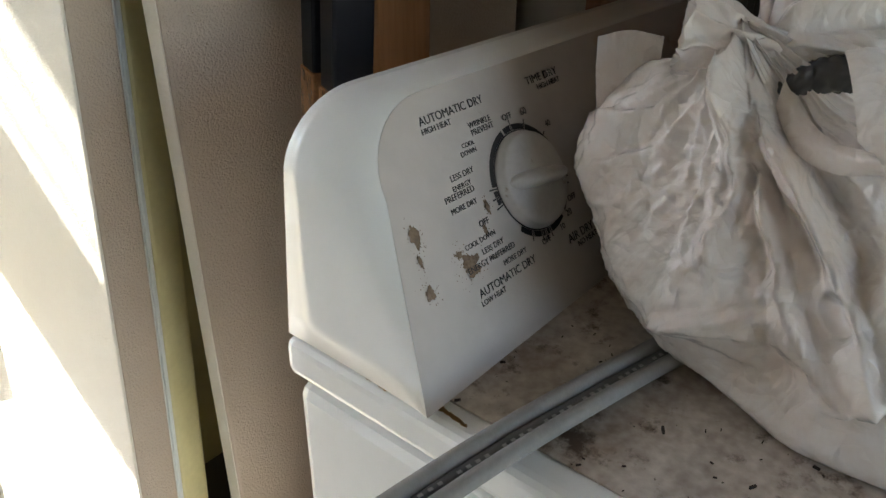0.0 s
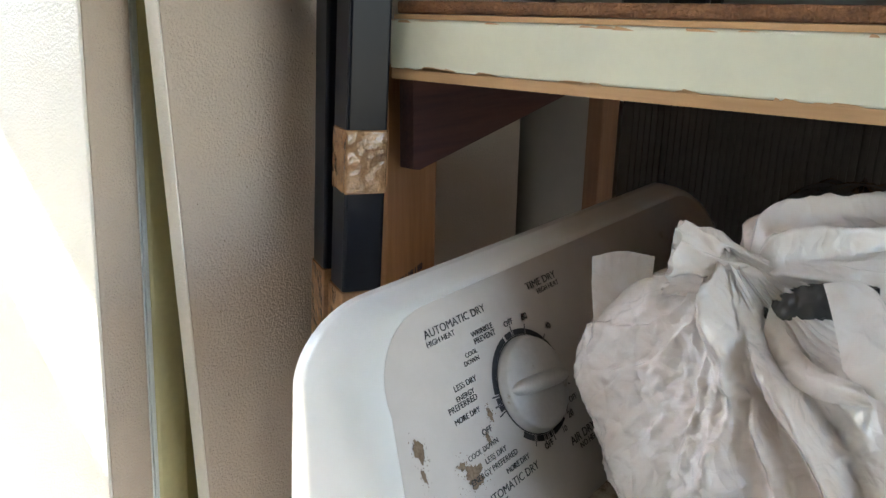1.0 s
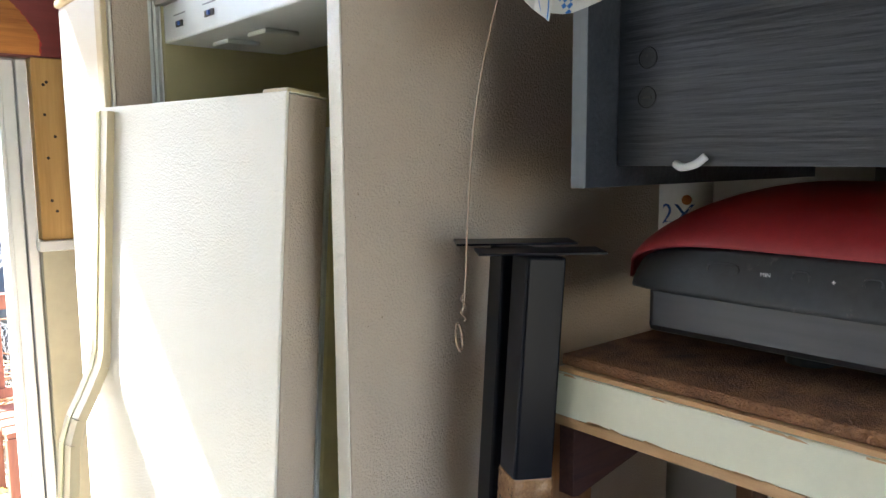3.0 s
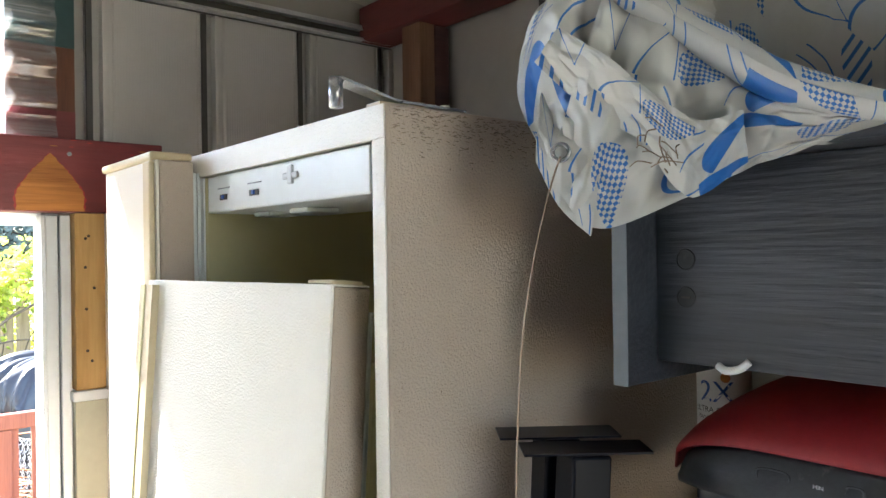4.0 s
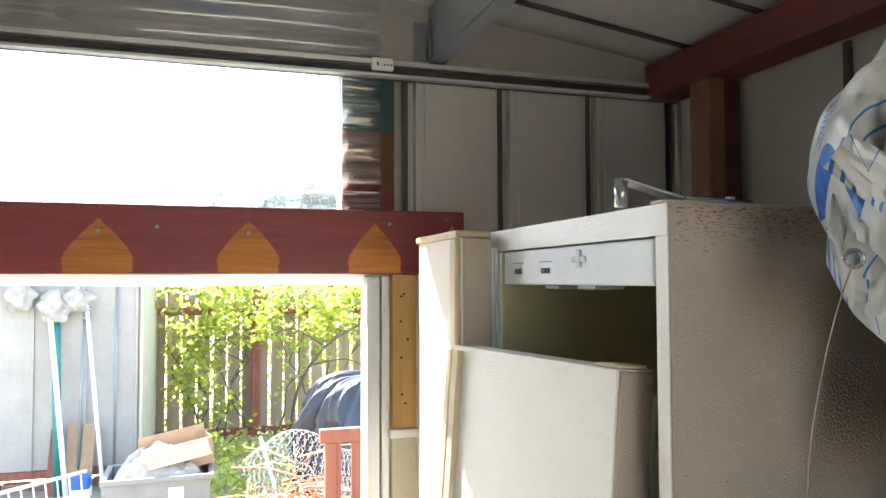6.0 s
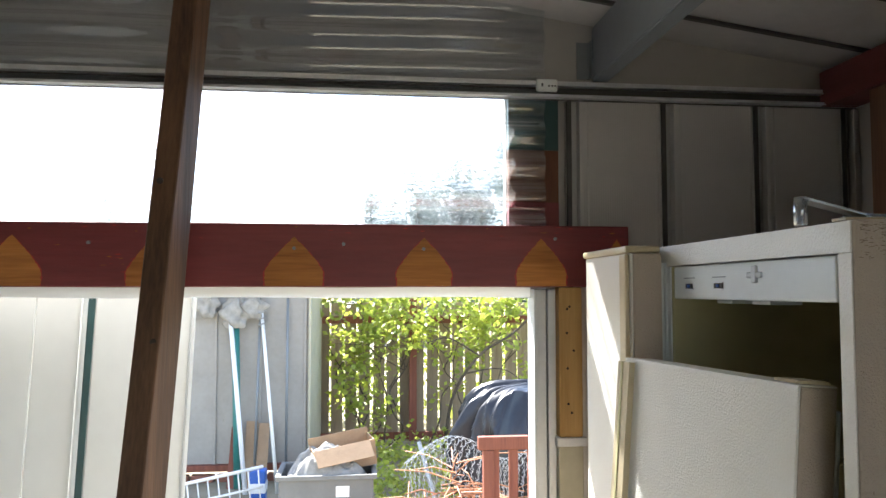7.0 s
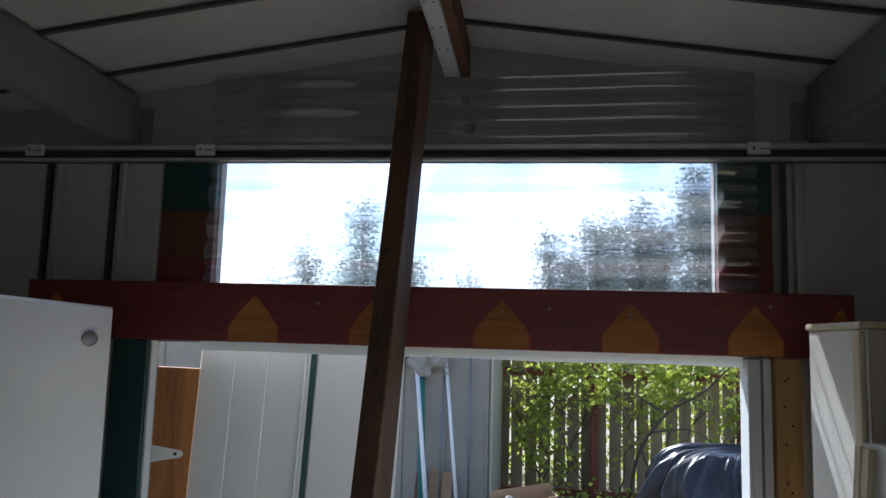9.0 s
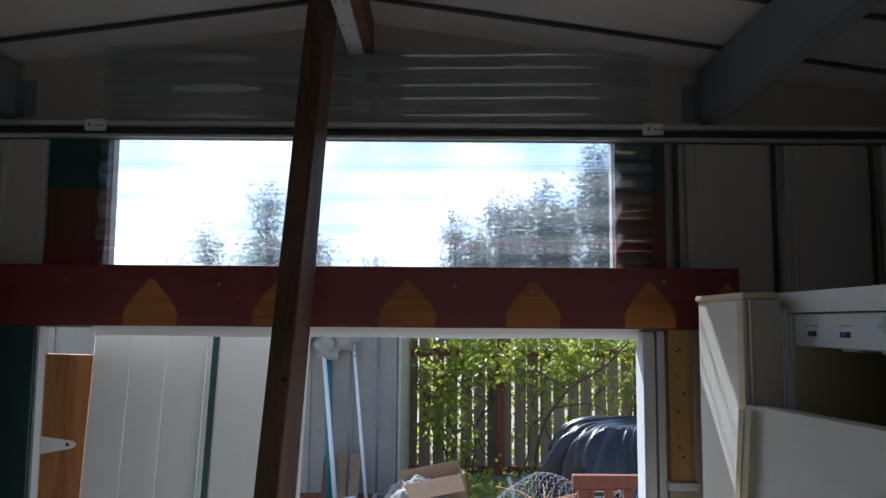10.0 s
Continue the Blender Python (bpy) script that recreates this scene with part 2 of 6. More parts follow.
def bag_material():
    """Thin white plastic that lets some light through, with fine crinkles."""
    m = mat("white_plastic_bag", (0.86, 0.87, 0.88), 0.19, 0, 0.06, 6, 0.0, col2=(0.70, 0.57, 0.49))
    n, l = m.node_tree.nodes, m.node_tree.links
    b = n["Principled BSDF"]
    tc = n.new("ShaderNodeTexCoord")
    warp, add = n.new("ShaderNodeTexNoise"), n.new("ShaderNodeVectorMath")
    warp.inputs["Scale"].default_value, warp.inputs["Detail"].default_value = 16, 3
    add.operation = "MULTIPLY_ADD"
    l.new(warp.outputs["Color"], add.inputs[0])
    add.inputs[1].default_value = (0.05, 0.05, 0.05)
    l.new(tc.outputs["Object"], add.inputs[2])
    l.new(tc.outputs["Object"], warp.inputs["Vector"])
    last = None
    # sharp crinkles at three sizes, drawn out down the bag
    for scale, stretch, dist, wide in ((13, (1, 1, 0.55), 0.010, 0.30), (34, (1, 1, 0.6), 0.0026, 0.25), (85, (1, 1, 0.8), 0.0012, 0.3)):
        mp, vo, mr, bp = n.new("ShaderNodeMapping"), n.new("ShaderNodeTexVoronoi"), n.new("ShaderNodeMapRange"), n.new("ShaderNodeBump")
        mp.inputs["Scale"].default_value = stretch
        vo.feature = "DISTANCE_TO_EDGE"
        vo.inputs["Scale"].default_value = scale
        mr.inputs["From Max"].default_value = wide
        bp.inputs["Strength"].default_value, bp.inputs["Distance"].default_value = 0.42, dist
        l.new(add.outputs["Vector"], mp.inputs["Vector"])
        l.new(mp.outputs["Vector"], vo.inputs["Vector"])
        l.new(vo.outputs["Distance"], mr.inputs["Value"])
        l.new(mr.outputs["Result"], bp.inputs["Height"])
        if last:
            l.new(last, bp.inputs["Normal"])
        last = bp.outputs["Normal"]
    l.new(last, b.inputs["Normal"])
    tr, mx = n.new("ShaderNodeBsdfTranslucent"), n.new("ShaderNodeMixShader")
    tr.inputs["Color"].default_value = (0.75, 0.68, 0.60, 1)
    mx.inputs[0].default_value = 0.15
    l.new(b.outputs[0], mx.inputs[1])
    l.new(tr.outputs[0], mx.inputs[2])
    l.new(mx.outputs[0], n["Material Output"].inputs["Surface"])
    return m


def curtain_material():
    """White vinyl printed in blue: patches of checks, bars, solid shapes and long loops."""
    m = mat("printed_vinyl", (0.50, 0.50, 0.47), 0.42, 0, 0.06, 8, 0.08, 30)
    n, l = m.node_tree.nodes, m.node_tree.links
    b = n["Principled BSDF"]
    base = b.inputs["Base Color"].links[0].from_socket
    tc = n.new("ShaderNodeTexCoord")

    def math_node(op, x, y=None):
        k = n.new("ShaderNodeMath")
        k.operation = op
        for i, s in enumerate((x, y)):
            if s is None:
                continue
            if isinstance(s, (int, float)):
                k.inputs[i].default_value = s
            else:
                l.new(s, k.inputs[i])
        return k.outputs[0]

    def between(x, lo, hi):
        return math_node("MULTIPLY", math_node("GREATER_THAN", x, lo), math_node("LESS_THAN", x, hi))

    vo = n.new("ShaderNodeTexVoronoi")
    vo.inputs["Scale"].default_value, vo.inputs["Randomness"].default_value = 11.5, 0.55
    l.new(tc.outputs["UV"], vo.inputs["Vector"])
    sep = n.new("ShaderNodeSeparateColor")
    l.new(vo.outputs["Color"], sep.inputs["Color"])
    kind = sep.outputs[0]
    loc, rot, xy = n.new("ShaderNodeVectorMath"), n.new("ShaderNodeVectorRotate"), n.new("ShaderNodeSeparateXYZ")
    loc.operation, rot.rotation_type = "SUBTRACT", "Z_AXIS"
    l.new(tc.outputs["UV"], loc.inputs[0])
    l.new(vo.outputs["Position"], loc.inputs[1])
    l.new(loc.outputs["Vector"], rot.inputs["Vector"])
    l.new(math_node("MULTIPLY", sep.outputs[1], 3.0), rot.inputs["Angle"])
    l.new(rot.outputs["Vector"], xy.inputs["Vector"])
    lx, ly = xy.outputs[0], xy.outputs[1]
    # a drop, narrow at one end: 1 on its outline
    wide = math_node("MAXIMUM", math_node("ADD", 0.021, math_node("MULTIPLY", ly, -0.36)), 0.004)
    drop = math_node("SQRT", math_node("ADD", math_node("POWER", math_node("DIVIDE", lx, wide), 2.0), math_node("POWER", math_node("DIVIDE", ly, 0.050), 2.0)))
    inside = math_node("LESS_THAN", drop, 0.95)
    ck, mp = n.new("ShaderNodeTexChecker"), n.new("ShaderNodeMapping")
    ck.inputs["Scale"].default_value = 215
    mp.inputs["Rotation"].default_value = (0, 0, 0.8)
    l.new(tc.outputs["UV"], mp.inputs["Vector"])
    l.new(mp.outputs["Vector"], ck.inputs["Vector"])
    bars = math_node("GREATER_THAN", math_node("SINE", math_node("MULTIPLY", math_node("ADD", ly, math_node("MULTIPLY", lx, 0.5)), 400.0)), 0.40)
    checks = math_node("MULTIPLY", math_node("MULTIPLY", inside, ck.outputs["Fac"]), math_node("LESS_THAN", kind, 0.24))
    stripe = math_node("MULTIPLY", math_node("MULTIPLY", inside, bars), between(kind, 0.24, 0.42))
    solid = math_node("MULTIPLY", math_node("MULTIPLY", math_node("LESS_THAN", drop, 1.05), math_node("GREATER_THAN", lx, -0.008)), between(kind, 0.42, 0.50))
    loops = math_node("MULTIPLY", math_node("LESS_THAN", math_node("ABSOLUTE", math_node("SUBTRACT", drop, 1.0)), 0.055), between(kind, 0.50, 0.80))
    arcs = math_node("ABSOLUTE", math_node("SUBTRACT", math_node("ABSOLUTE", math_node("ADD", lx, math_node("MULTIPLY", math_node("POWER", ly, 2.0), 9.0))), 0.010))
    lines = math_node("MULTIPLY", math_node("LESS_THAN", arcs, 0.0013), math_node("MULTIPLY", math_node("GREATER_THAN", kind, 0.80), math_node("LESS_THAN", math_node("ABSOLUTE", ly), 0.046)))
    fac = math_node("MINIMUM", math_node("ADD", lines, math_node("ADD", math_node("ADD", checks, stripe), math_node("ADD", solid, loops))), 1.0)
    mx = n.new("ShaderNodeMix")
    mx.data_type = "RGBA"
    mx.inputs["B"].default_value = (0.015, 0.12, 0.40, 1)
    l.new(fac, mx.inputs["Factor"])
    l.new(base, mx.inputs["A"])
    l.new(mx.outputs["Result"], b.inputs["Base Color"])
    return m


def clear_sheet():
    """Clear corrugated plastic: see-through, with gloss at grazing angles and a faint haze."""
    m = bpy.data.materials.new("clear_corrugated_plastic")
    m.use_nodes = True
    n, l = m.node_tree.nodes, m.node_tree.links
    n.remove(n["Principled BSDF"])
    tr, gl, df = n.new("ShaderNodeBsdfTransparent"), n.new("ShaderNodeBsdfGlossy"), n.new("ShaderNodeBsdfTranslucent")
    tr.inputs["Color"].default_value = (0.86, 0.89, 0.92, 1)
    gl.inputs["Roughness"].default_value = 0.045
    lw, fr = n.new("ShaderNodeLayerWeight"), n.new("ShaderNodeMapRange")
    lw.inputs["Blend"].default_value = 0.35
    fr.inputs["To Min"].default_value, fr.inputs["To Max"].default_value = 0.12, 0.95
    l.new(lw.outputs["Facing"], fr.inputs["Value"])
    tc, nz, bp = n.new("ShaderNodeTexCoord"), n.new("ShaderNodeTexNoise"), n.new("ShaderNodeBump")
    mp = n.new("ShaderNodeMapping")
    mp.inputs["Scale"].default_value = (16, 1, 150)
    l.new(tc.outputs["Object"], mp.inputs["Vector"])
    l.new(mp.outputs["Vector"], nz.inputs["Vector"])
    nz.inputs["Scale"].default_value = 1.0
    bp.inputs["Strength"].default_value, bp.inputs["Distance"].default_value = 1.0, 0.008
    l.new(nz.outputs["Fac"], bp.inputs["Height"])
    a, c = n.new("ShaderNodeMixShader"), n.new("ShaderNodeMixShader")
    a.inputs[0].default_value = 0.05
    rf, rm = n.new("ShaderNodeBsdfRefraction"), n.new("ShaderNodeMixShader")
    rf.inputs["IOR"].default_value, rf.inputs["Roughness"].default_value = 1.025, 0.0
    rf.inputs["Color"].default_value = (0.80, 0.84, 0.88, 1)
    l.new(bp.outputs["Normal"], rf.inputs["Normal"])
    rm.inputs[0].default_value = 0.5
    l.new(tr.outputs[0], rm.inputs[1])
    l.new(rf.outputs[0], rm.inputs[2])
    l.new(rm.outputs[0], a.inputs[1])
    l.new(df.outputs[0], a.inputs[2])
    l.new(fr.outputs[0], c.inputs[0])
    l.new(a.outputs[0], c.inputs[1])
    l.new(gl.outputs[0], c.inputs[2])
    l.new(c.outputs[0], n["Material Output"].inputs["Surface"])
    return m


def edge_light():
    """Milky plastic that passes light; its white paints the bright edge of the clear sheet."""
    m = mat("edge_lit_plastic", (0.80, 0.83, 0.86), 0.4, 0, 0.05, 20)
    n, l = m.node_tree.nodes, m.node_tree.links
    tr, mx = n.new("ShaderNodeBsdfTranslucent"), n.new("ShaderNodeMixShader")
    tr.inputs["Color"].default_value = (0.85, 0.88, 0.92, 1)
    mx.inputs[0].default_value = 0.75
    l.new(n["Principled BSDF"].outputs[0], mx.inputs[1])
    l.new(tr.outputs[0], mx.inputs[2])
    l.new(mx.outputs[0], n["Material Output"].inputs["Surface"])
    return m


EDGE_LIGHT = edge_light()
BAG, CURTAIN, CLEAR = bag_material(), curtain_material(), clear_sheet()


# ---- mesh helpers ----
def mesh_of(bm, name, material, smooth=False):
    me = bpy.data.meshes.new(name)
    bmesh.ops.recalc_face_normals(bm, faces=bm.faces)
    bm.to_mesh(me)
    bm.free()
    for m in material if isinstance(material, (list, tuple)) else (material,):
        me.materials.append(m)
    if smooth:
        for p in me.polygons:
            p.use_smooth = True
    return me


def part(name, bm, material, parent=None, label="", smooth=False):
    ob = new(name, mesh_of(bm, name, material, smooth))
    if parent:
        ob.parent = parent
        if parent.type == "EMPTY":
            ob.matrix_parent_inverse = Matrix.Translation(-parent.location)
    if label:
        tagged(ob, label)
    return ob


def thing(name, label, category, at=(0, 0, 0), group="", kind=""):
    ob = new(name)
    ob.empty_display_size = 0.05
    ob.location = at
    return tagged(ob, label, category, group, kind)


def box(bm, x0, x1, y0, y1, z0, z1, bevel=0.0, m=None, seg=2):
    g = bmesh.ops.create_cube(bm, size=1)
    vs = g["verts"]
    for v in vs:
        v.co = Vector((x0 + (v.co.x + 0.5) * (x1 - x0), y0 + (v.co.y + 0.5) * (y1 - y0), z0 + (v.co.z + 0.5) * (z1 - z0)))
    if bevel:
        es = {e for v in vs for e in v.link_edges}
        out = bmesh.ops.bevel(bm, geom=list(es), offset=bevel, segments=seg, affect="EDGES", profile=0.5)
        vs = list({v for f in out["faces"] for v in f.verts} | {v for v in vs if v.is_valid})
    if m is not None:
        for v in vs:
            v.co = m @ v.co
    return bm


def boxed(*a, **k):
    return box(bmesh.new(), *a, **k)


def bar(bm, p, q, w, d, side=Vector((1, 0, 0)), bevel=0.0):
    """A bar of section w x d from p to q; side: the way of its width."""
    p, q = Vector(p), Vector(q)
    zax = (q - p).normalized()
    yax = zax.cross(side).normalized()
    xax = yax.cross(zax)
    m = Matrix((xax, yax, zax)).transposed().to_4x4()
    m.translation = p
    return box(bm, -w / 2, w / 2, -d / 2, d / 2, 0, (q - p).length, bevel, m)


def tube(bm, pts, r, n=8, r2=None):
    """A round rod through points, tapering from r to r2."""
    pts = [Vector(p) for p in pts]
    rings, r2 = [], r if r2 is None else r2
    for i, p in enumerate(pts):
        t = (pts[min(i + 1, len(pts) - 1)] - pts[max(i - 1, 0)]).normalized()
        u = t.cross(Vector((0.31, 0.17, 0.93))).normalized()
        w = t.cross(u)
        k = r + (r2 - r) * i / max(1, len(pts) - 1)
        rings.append([bm.verts.new(p + k * (u * math.cos(a) + w * math.sin(a))) for a in (2 * math.pi * j / n for j in range(n))])
    for a, b in zip(rings, rings[1:]):
        for j in range(n):
            bm.faces.new((a[j], a[(j + 1) % n], b[(j + 1) % n], b[j]))
    bm.faces.new(rings[0][::-1])
    bm.faces.new(rings[-1])
    return bm


def curve_pts(ctrl, n=8):
    """A smooth line through control points (Catmull-Rom)."""
    c = [Vector(p) for p in ctrl]
    c = [2 * c[0] - c[1], *c, 2 * c[-1] - c[-2]]
    out = []
    for a, b, d, e in zip(c, c[1:], c[2:], c[3:]):
        for i in range(n):
            t = i / n
            out.append(0.5 * (2 * b + (d - a) * t + (2 * a - 5 * b + 4 * d - e) * t * t + (3 * b - a - 3 * d + e) * t ** 3))
    out.append(c[-2])
    return out


def grid_mesh(nu, nv, f, thick=0.0, size=(1.0, 1.0)):
    """A sheet f(u, v), u and v from 0 to 1, with a UV map; thick: a second skin behind it."""
    bm = bmesh.new()
    vs = [[bm.verts.new(f(i / nu, j / nv)) for j in range(nv + 1)] for i in range(nu + 1)]
    uv = bm.loops.layers.uv.new("UVMap")
    for i in range(nu):
        for j in range(nv):
            fc = bm.faces.new((vs[i][j], vs[i + 1][j], vs[i + 1][j + 1], vs[i][j + 1]))
            for lp, (a, b) in zip(fc.loops, ((i, j), (i + 1, j), (i + 1, j + 1), (i, j + 1))):
                lp[uv].uv = (size[0] * a / nu, size[1] * b / nv)
    if thick:
        bmesh.ops.recalc_face_normals(bm, faces=bm.faces)
        bmesh.ops.solidify(bm, geom=bm.faces[:], thickness=thick)
    return bm


def creases(p, k):
    """Crumple relief: sharp valleys between flat facets."""
    d = noise.voronoi(p * k)[0]
    return min(0.5, d[1] - d[0])


def ridge_wave(q):
    """A row of sharp ridges with wide valleys, 0 to 1."""
    return (1 - abs(math.sin(q * 0.5))) ** 1.6


def letters(text, size, m, material, parent, name="lettering"):
    """Flat letters; m places their plane (x along the line, y up)."""
    cu = bpy.data.curves.new("line", "FONT")
    cu.body, cu.size, cu.extrude = text, size, 0.00015
    cu.resolution_u = 3
    ob = new("line", cu)
    bpy.context.view_layer.update()
    me = bpy.data.meshes.new_from_object(ob)
    bpy.data.objects.remove(ob)
    me.transform(m)
    me.materials.clear()
    me.materials.append(material)
    o = new(name, me)
    o.parent = parent
    if parent.type == "EMPTY":
        o.matrix_parent_inverse = Matrix.Translation(-parent.location)
    return o


# ---- shed shell ----
XL, XR, YB, YG = -1.82, 1.20, -2.0, 1.87
RIDGE_X, RIDGE_Z, SLOPE = -0.31, 2.46, 0.14


def roof_z(x):
    return RIDGE_Z - SLOPE * abs(x - RIDGE_X)


def setting(name, bm, material, label, smooth=False):
    return tagged(part(name, bm, material, None, label, smooth), "", name.split("_")[0], "", "structure")


setting("floor", boxed(XL - 0.05, XR + 0.05, YB - 0.05, 2.0, -0.10, 0.0), CONCRETE, "worn grey-brown concrete shed floor")
OX0, OX1, OZ = -1.06, 0.42, 1.70
WX0, WX1, WZ0, WZ1 = -0.912, 0.302, 1.845, 2.165
gable = bmesh.new()
a = [gable.verts.new((x, y, z)) for y in (YG, YG + 0.03) for x, z in ((XL, 2.19), (XR, 2.19), (XR, roof_z(XR)), (RIDGE_X, RIDGE_Z), (XL, roof_z(XL)))]
gable.faces.new(a[:5]), gable.faces.new(a[9:4:-1])
for i in range(5):
    gable.faces.new((a[i], a[(i + 1) % 5], a[(i + 1) % 5 + 5], a[i + 5]))
wall_gable = setting("wall_gable", gable, STEEL, "taupe steel gable wall with ribbed panels around the doorway")
for x0, x1, z0, z1 in ((XL, OX0, 0, 2.19), (OX1, XR, 0, 2.19), (OX0, WX0, OZ, 2.19), (WX1, OX1, OZ, 2.19), (WX0, WX1, OZ, WZ0), (WX0, WX1, WZ1, 2.19)):
    part("cladding", boxed(x0, x1, YG, YG + 0.03, z0, z1), STEEL, wall_gable)
setting("wall_east", boxed(XR, XR + 0.03, YB, YG + 0.03, 0, roof_z(XR)), STEEL, "taupe steel side wall of the shed")
west = boxed(XL - 0.03, XL, YB, YG + 0.03, 0, roof_z(XL))
setting("wall_west", west, STEEL, "taupe steel side wall of the shed")
back = boxed(XL, -0.40, YB - 0.03, YB, 0, 2.40)
box(back, -0.40, 1.08, YB - 0.03, YB, 2.08, 2.40)
box(back, 1.08, XR, YB - 0.03, YB, 0, 2.40)
setting("wall_back", back, STEEL, "taupe steel rear wall of the shed with a wide doorway")

roof = bmesh.new()
for xe in (XL - 0.04, XR + 0.04):
    for y0, y1 in ((YB - 0.03, 1.98),):
        vs = [roof.verts.new((x, y, z)) for y in (y0, y1) for x, z in ((RIDGE_X, RIDGE_Z), (xe, roof_z(xe)), (xe, roof_z(xe) + 0.02), (RIDGE_X, RIDGE_Z + 0.02))]
        for f in ((0, 1, 2, 3), (7, 6, 5, 4), (0, 4, 5, 1), (1, 5, 6, 2), (2, 6, 7, 3), (3, 7, 4, 0)):
            roof.faces.new([vs[i] for i in f])
ribs = bmesh.new()
for k in range(15):
    y = 1.71 - 0.25 * k
    for xe in (XL, XR):
        sgn = 1 if xe > RIDGE_X else -1
        p, q = Vector((RIDGE_X, y, RIDGE_Z - 0.006)), Vector((xe, y, roof_z(xe) - 0.006))
        bar(ribs, p, q, 0.011, 0.008, Vector((0, 1, 0)))
ceiling = setting("ceiling", roof, ROOF, "pale beige steel roof panels seen from below")
part("roof_seam", ribs, SEAM_AND_SHADE, ceiling, "dark folded seams between roof panels")


def ribbed_panel(x0, x1, z0, z1, parent):
    """One roll-formed wall panel with a raised rib along its edge."""
    prof = [(x0, -0.020), (x0 + 0.001, -0.003), (x0 + 0.030, -0.003), (x0 + 0.032, -0.024), (x0 + 0.038, -0.025), (x0 + 0.040, -0.017), (x0 + 0.052, -0.017), (x0 + 0.056, -0.020), (x1 - 0.010, -0.020), (x1 - 0.006, -0.016), (x1, -0.016)]
    bm = bmesh.new()
    lo = [bm.verts.new((x, YG + y - 0.002, z0)) for x, y in prof]
    hi = [bm.verts.new((x, YG + y - 0.002, z1)) for x, y in prof]
    for i in range(len(prof) - 1):
        bm.faces.new((lo[i], lo[i + 1], hi[i + 1], hi[i]))
    # added dark strip: paints the shade that falls in the recessed channel
    part("panel_shade", boxed(x0 + 0.002, x0 + 0.013, YG - 0.0225, YG - 0.006, z0, z1), SEAM_AND_SHADE, parent, "dark strip painting the shade in the panel channel")
    return part("panel", bm, STEEL_FINE, parent)


def fluted(name, base):
    """Steel with fine upright flutes."""
    m = mat(name, base, 0.42, 0, 0.06, 3)
    n, l = m.node_tree.nodes, m.node_tree.links
    tc, wv, bp = n.new("ShaderNodeTexCoord"), n.new("ShaderNodeTexWave"), n.new("ShaderNodeBump")
    wv.inputs["Scale"].default_value = 55
    l.new(tc.outputs["Object"], wv.inputs["Vector"])
    l.new(wv.outputs["Fac"], bp.inputs["Height"])
    bp.inputs["Strength"].default_value, bp.inputs["Distance"].default_value = 0.16, 0.002
    l.new(bp.outputs["Normal"], n["Principled BSDF"].inputs["Normal"])
    return m


STEEL_FINE = fluted("fluted_taupe_steel", (0.49, 0.47, 0.44))
for x0, x1 in ((0.445, 0.681), (0.681, 0.918), (0.918, 1.150), (1.150, 1.198), (-1.20, -1.06), (-1.38, -1.20), (-1.60, -1.38), (-1.81, -1.60)):
    ribbed_panel(x0, x1, 0.02, 2.15, wall_gable)
east = bpy.data.objects["wall_east"]
for k in range(10):
    y = 1.30 - 0.34 * k
    part("wall_seam", boxed(XR - 0.012, XR - 0.001, y, y + 0.014, 0.02, 2.15), SEAM_AND_SHADE, east)

# steel members under the roof
for x in (0.513, -1.142):
    th = thing("roof_purlin", "primed steel channel purlin under the roof", "beam", (x, 0, 2.2), "roof purlins")
    bm = bmesh.new()
    s = 1 if x > 0 else -1
    top = roof_z(x + s * 0.02) - 0.006
    box(bm, x - 0.002 * s, x + 0.002 * s, YB, 1.85, 2.205, top - 0.01)
    part("web", bm, CHANNEL, th)
    part("flange", boxed(min(x, x + s * 0.035), max(x, x + s * 0.035), YB, 1.85, 2.200, 2.2045), CHANNEL, th)
    part("flange", boxed(min(x, x + s * 0.035), max(x, x + s * 0.035), YB, 1.85, top - 0.009, top - 0.004), CHANNEL, th)
    for yb in (1.2, 0.6, 0.0):
        part("bolt", tube(bmesh.new(), [(x - 0.003 * s, yb, 2.25), (x - 0.007 * s, yb, 2.25)], 0.005, 6), GALV, th)
    part("end_bracket", boxed(min(x - s * 0.035, x), max(x - s * 0.035, x - 0.003 * s), 1.864, 1.8685, 2.21, 2.30), CHANNEL, th, "steel end bracket")
    part("bracket_leg", boxed(min(x - s * 0.006, x - s * 0.003), max(x - s * 0.006, x - s * 0.003), 1.835, 1.8638, 2.21, 2.30), CHANNEL, th)
ridge = thing("ridge_beam", "pale steel ridge channel with bolt holes beside a wood strip", "beam", (RIDGE_X, 0, 2.38))
part("channel", boxed(-0.345, -0.305, YB, 1.868, 2.375, 2.45, 0.004), ALU, ridge)
part("timber", boxed(-0.303, -0.282, YB, 1.868, 2.375, 2.452), BROWN_JAMB, ridge, "brown wood strip")
for k in range(14):
    for dx in (-0.335, -0.317):
        part("bolt_hole", boxed(dx - 0.002, dx + 0.002, 1.80 - 0.12 * k, 1.806 - 0.12 * k, 2.3742, 2.376), SEAM_AND_SHADE, ridge)

rail = thing("door_track", "galvanised double sliding-door track along the gable", "rail", (0, YG, 2.17))
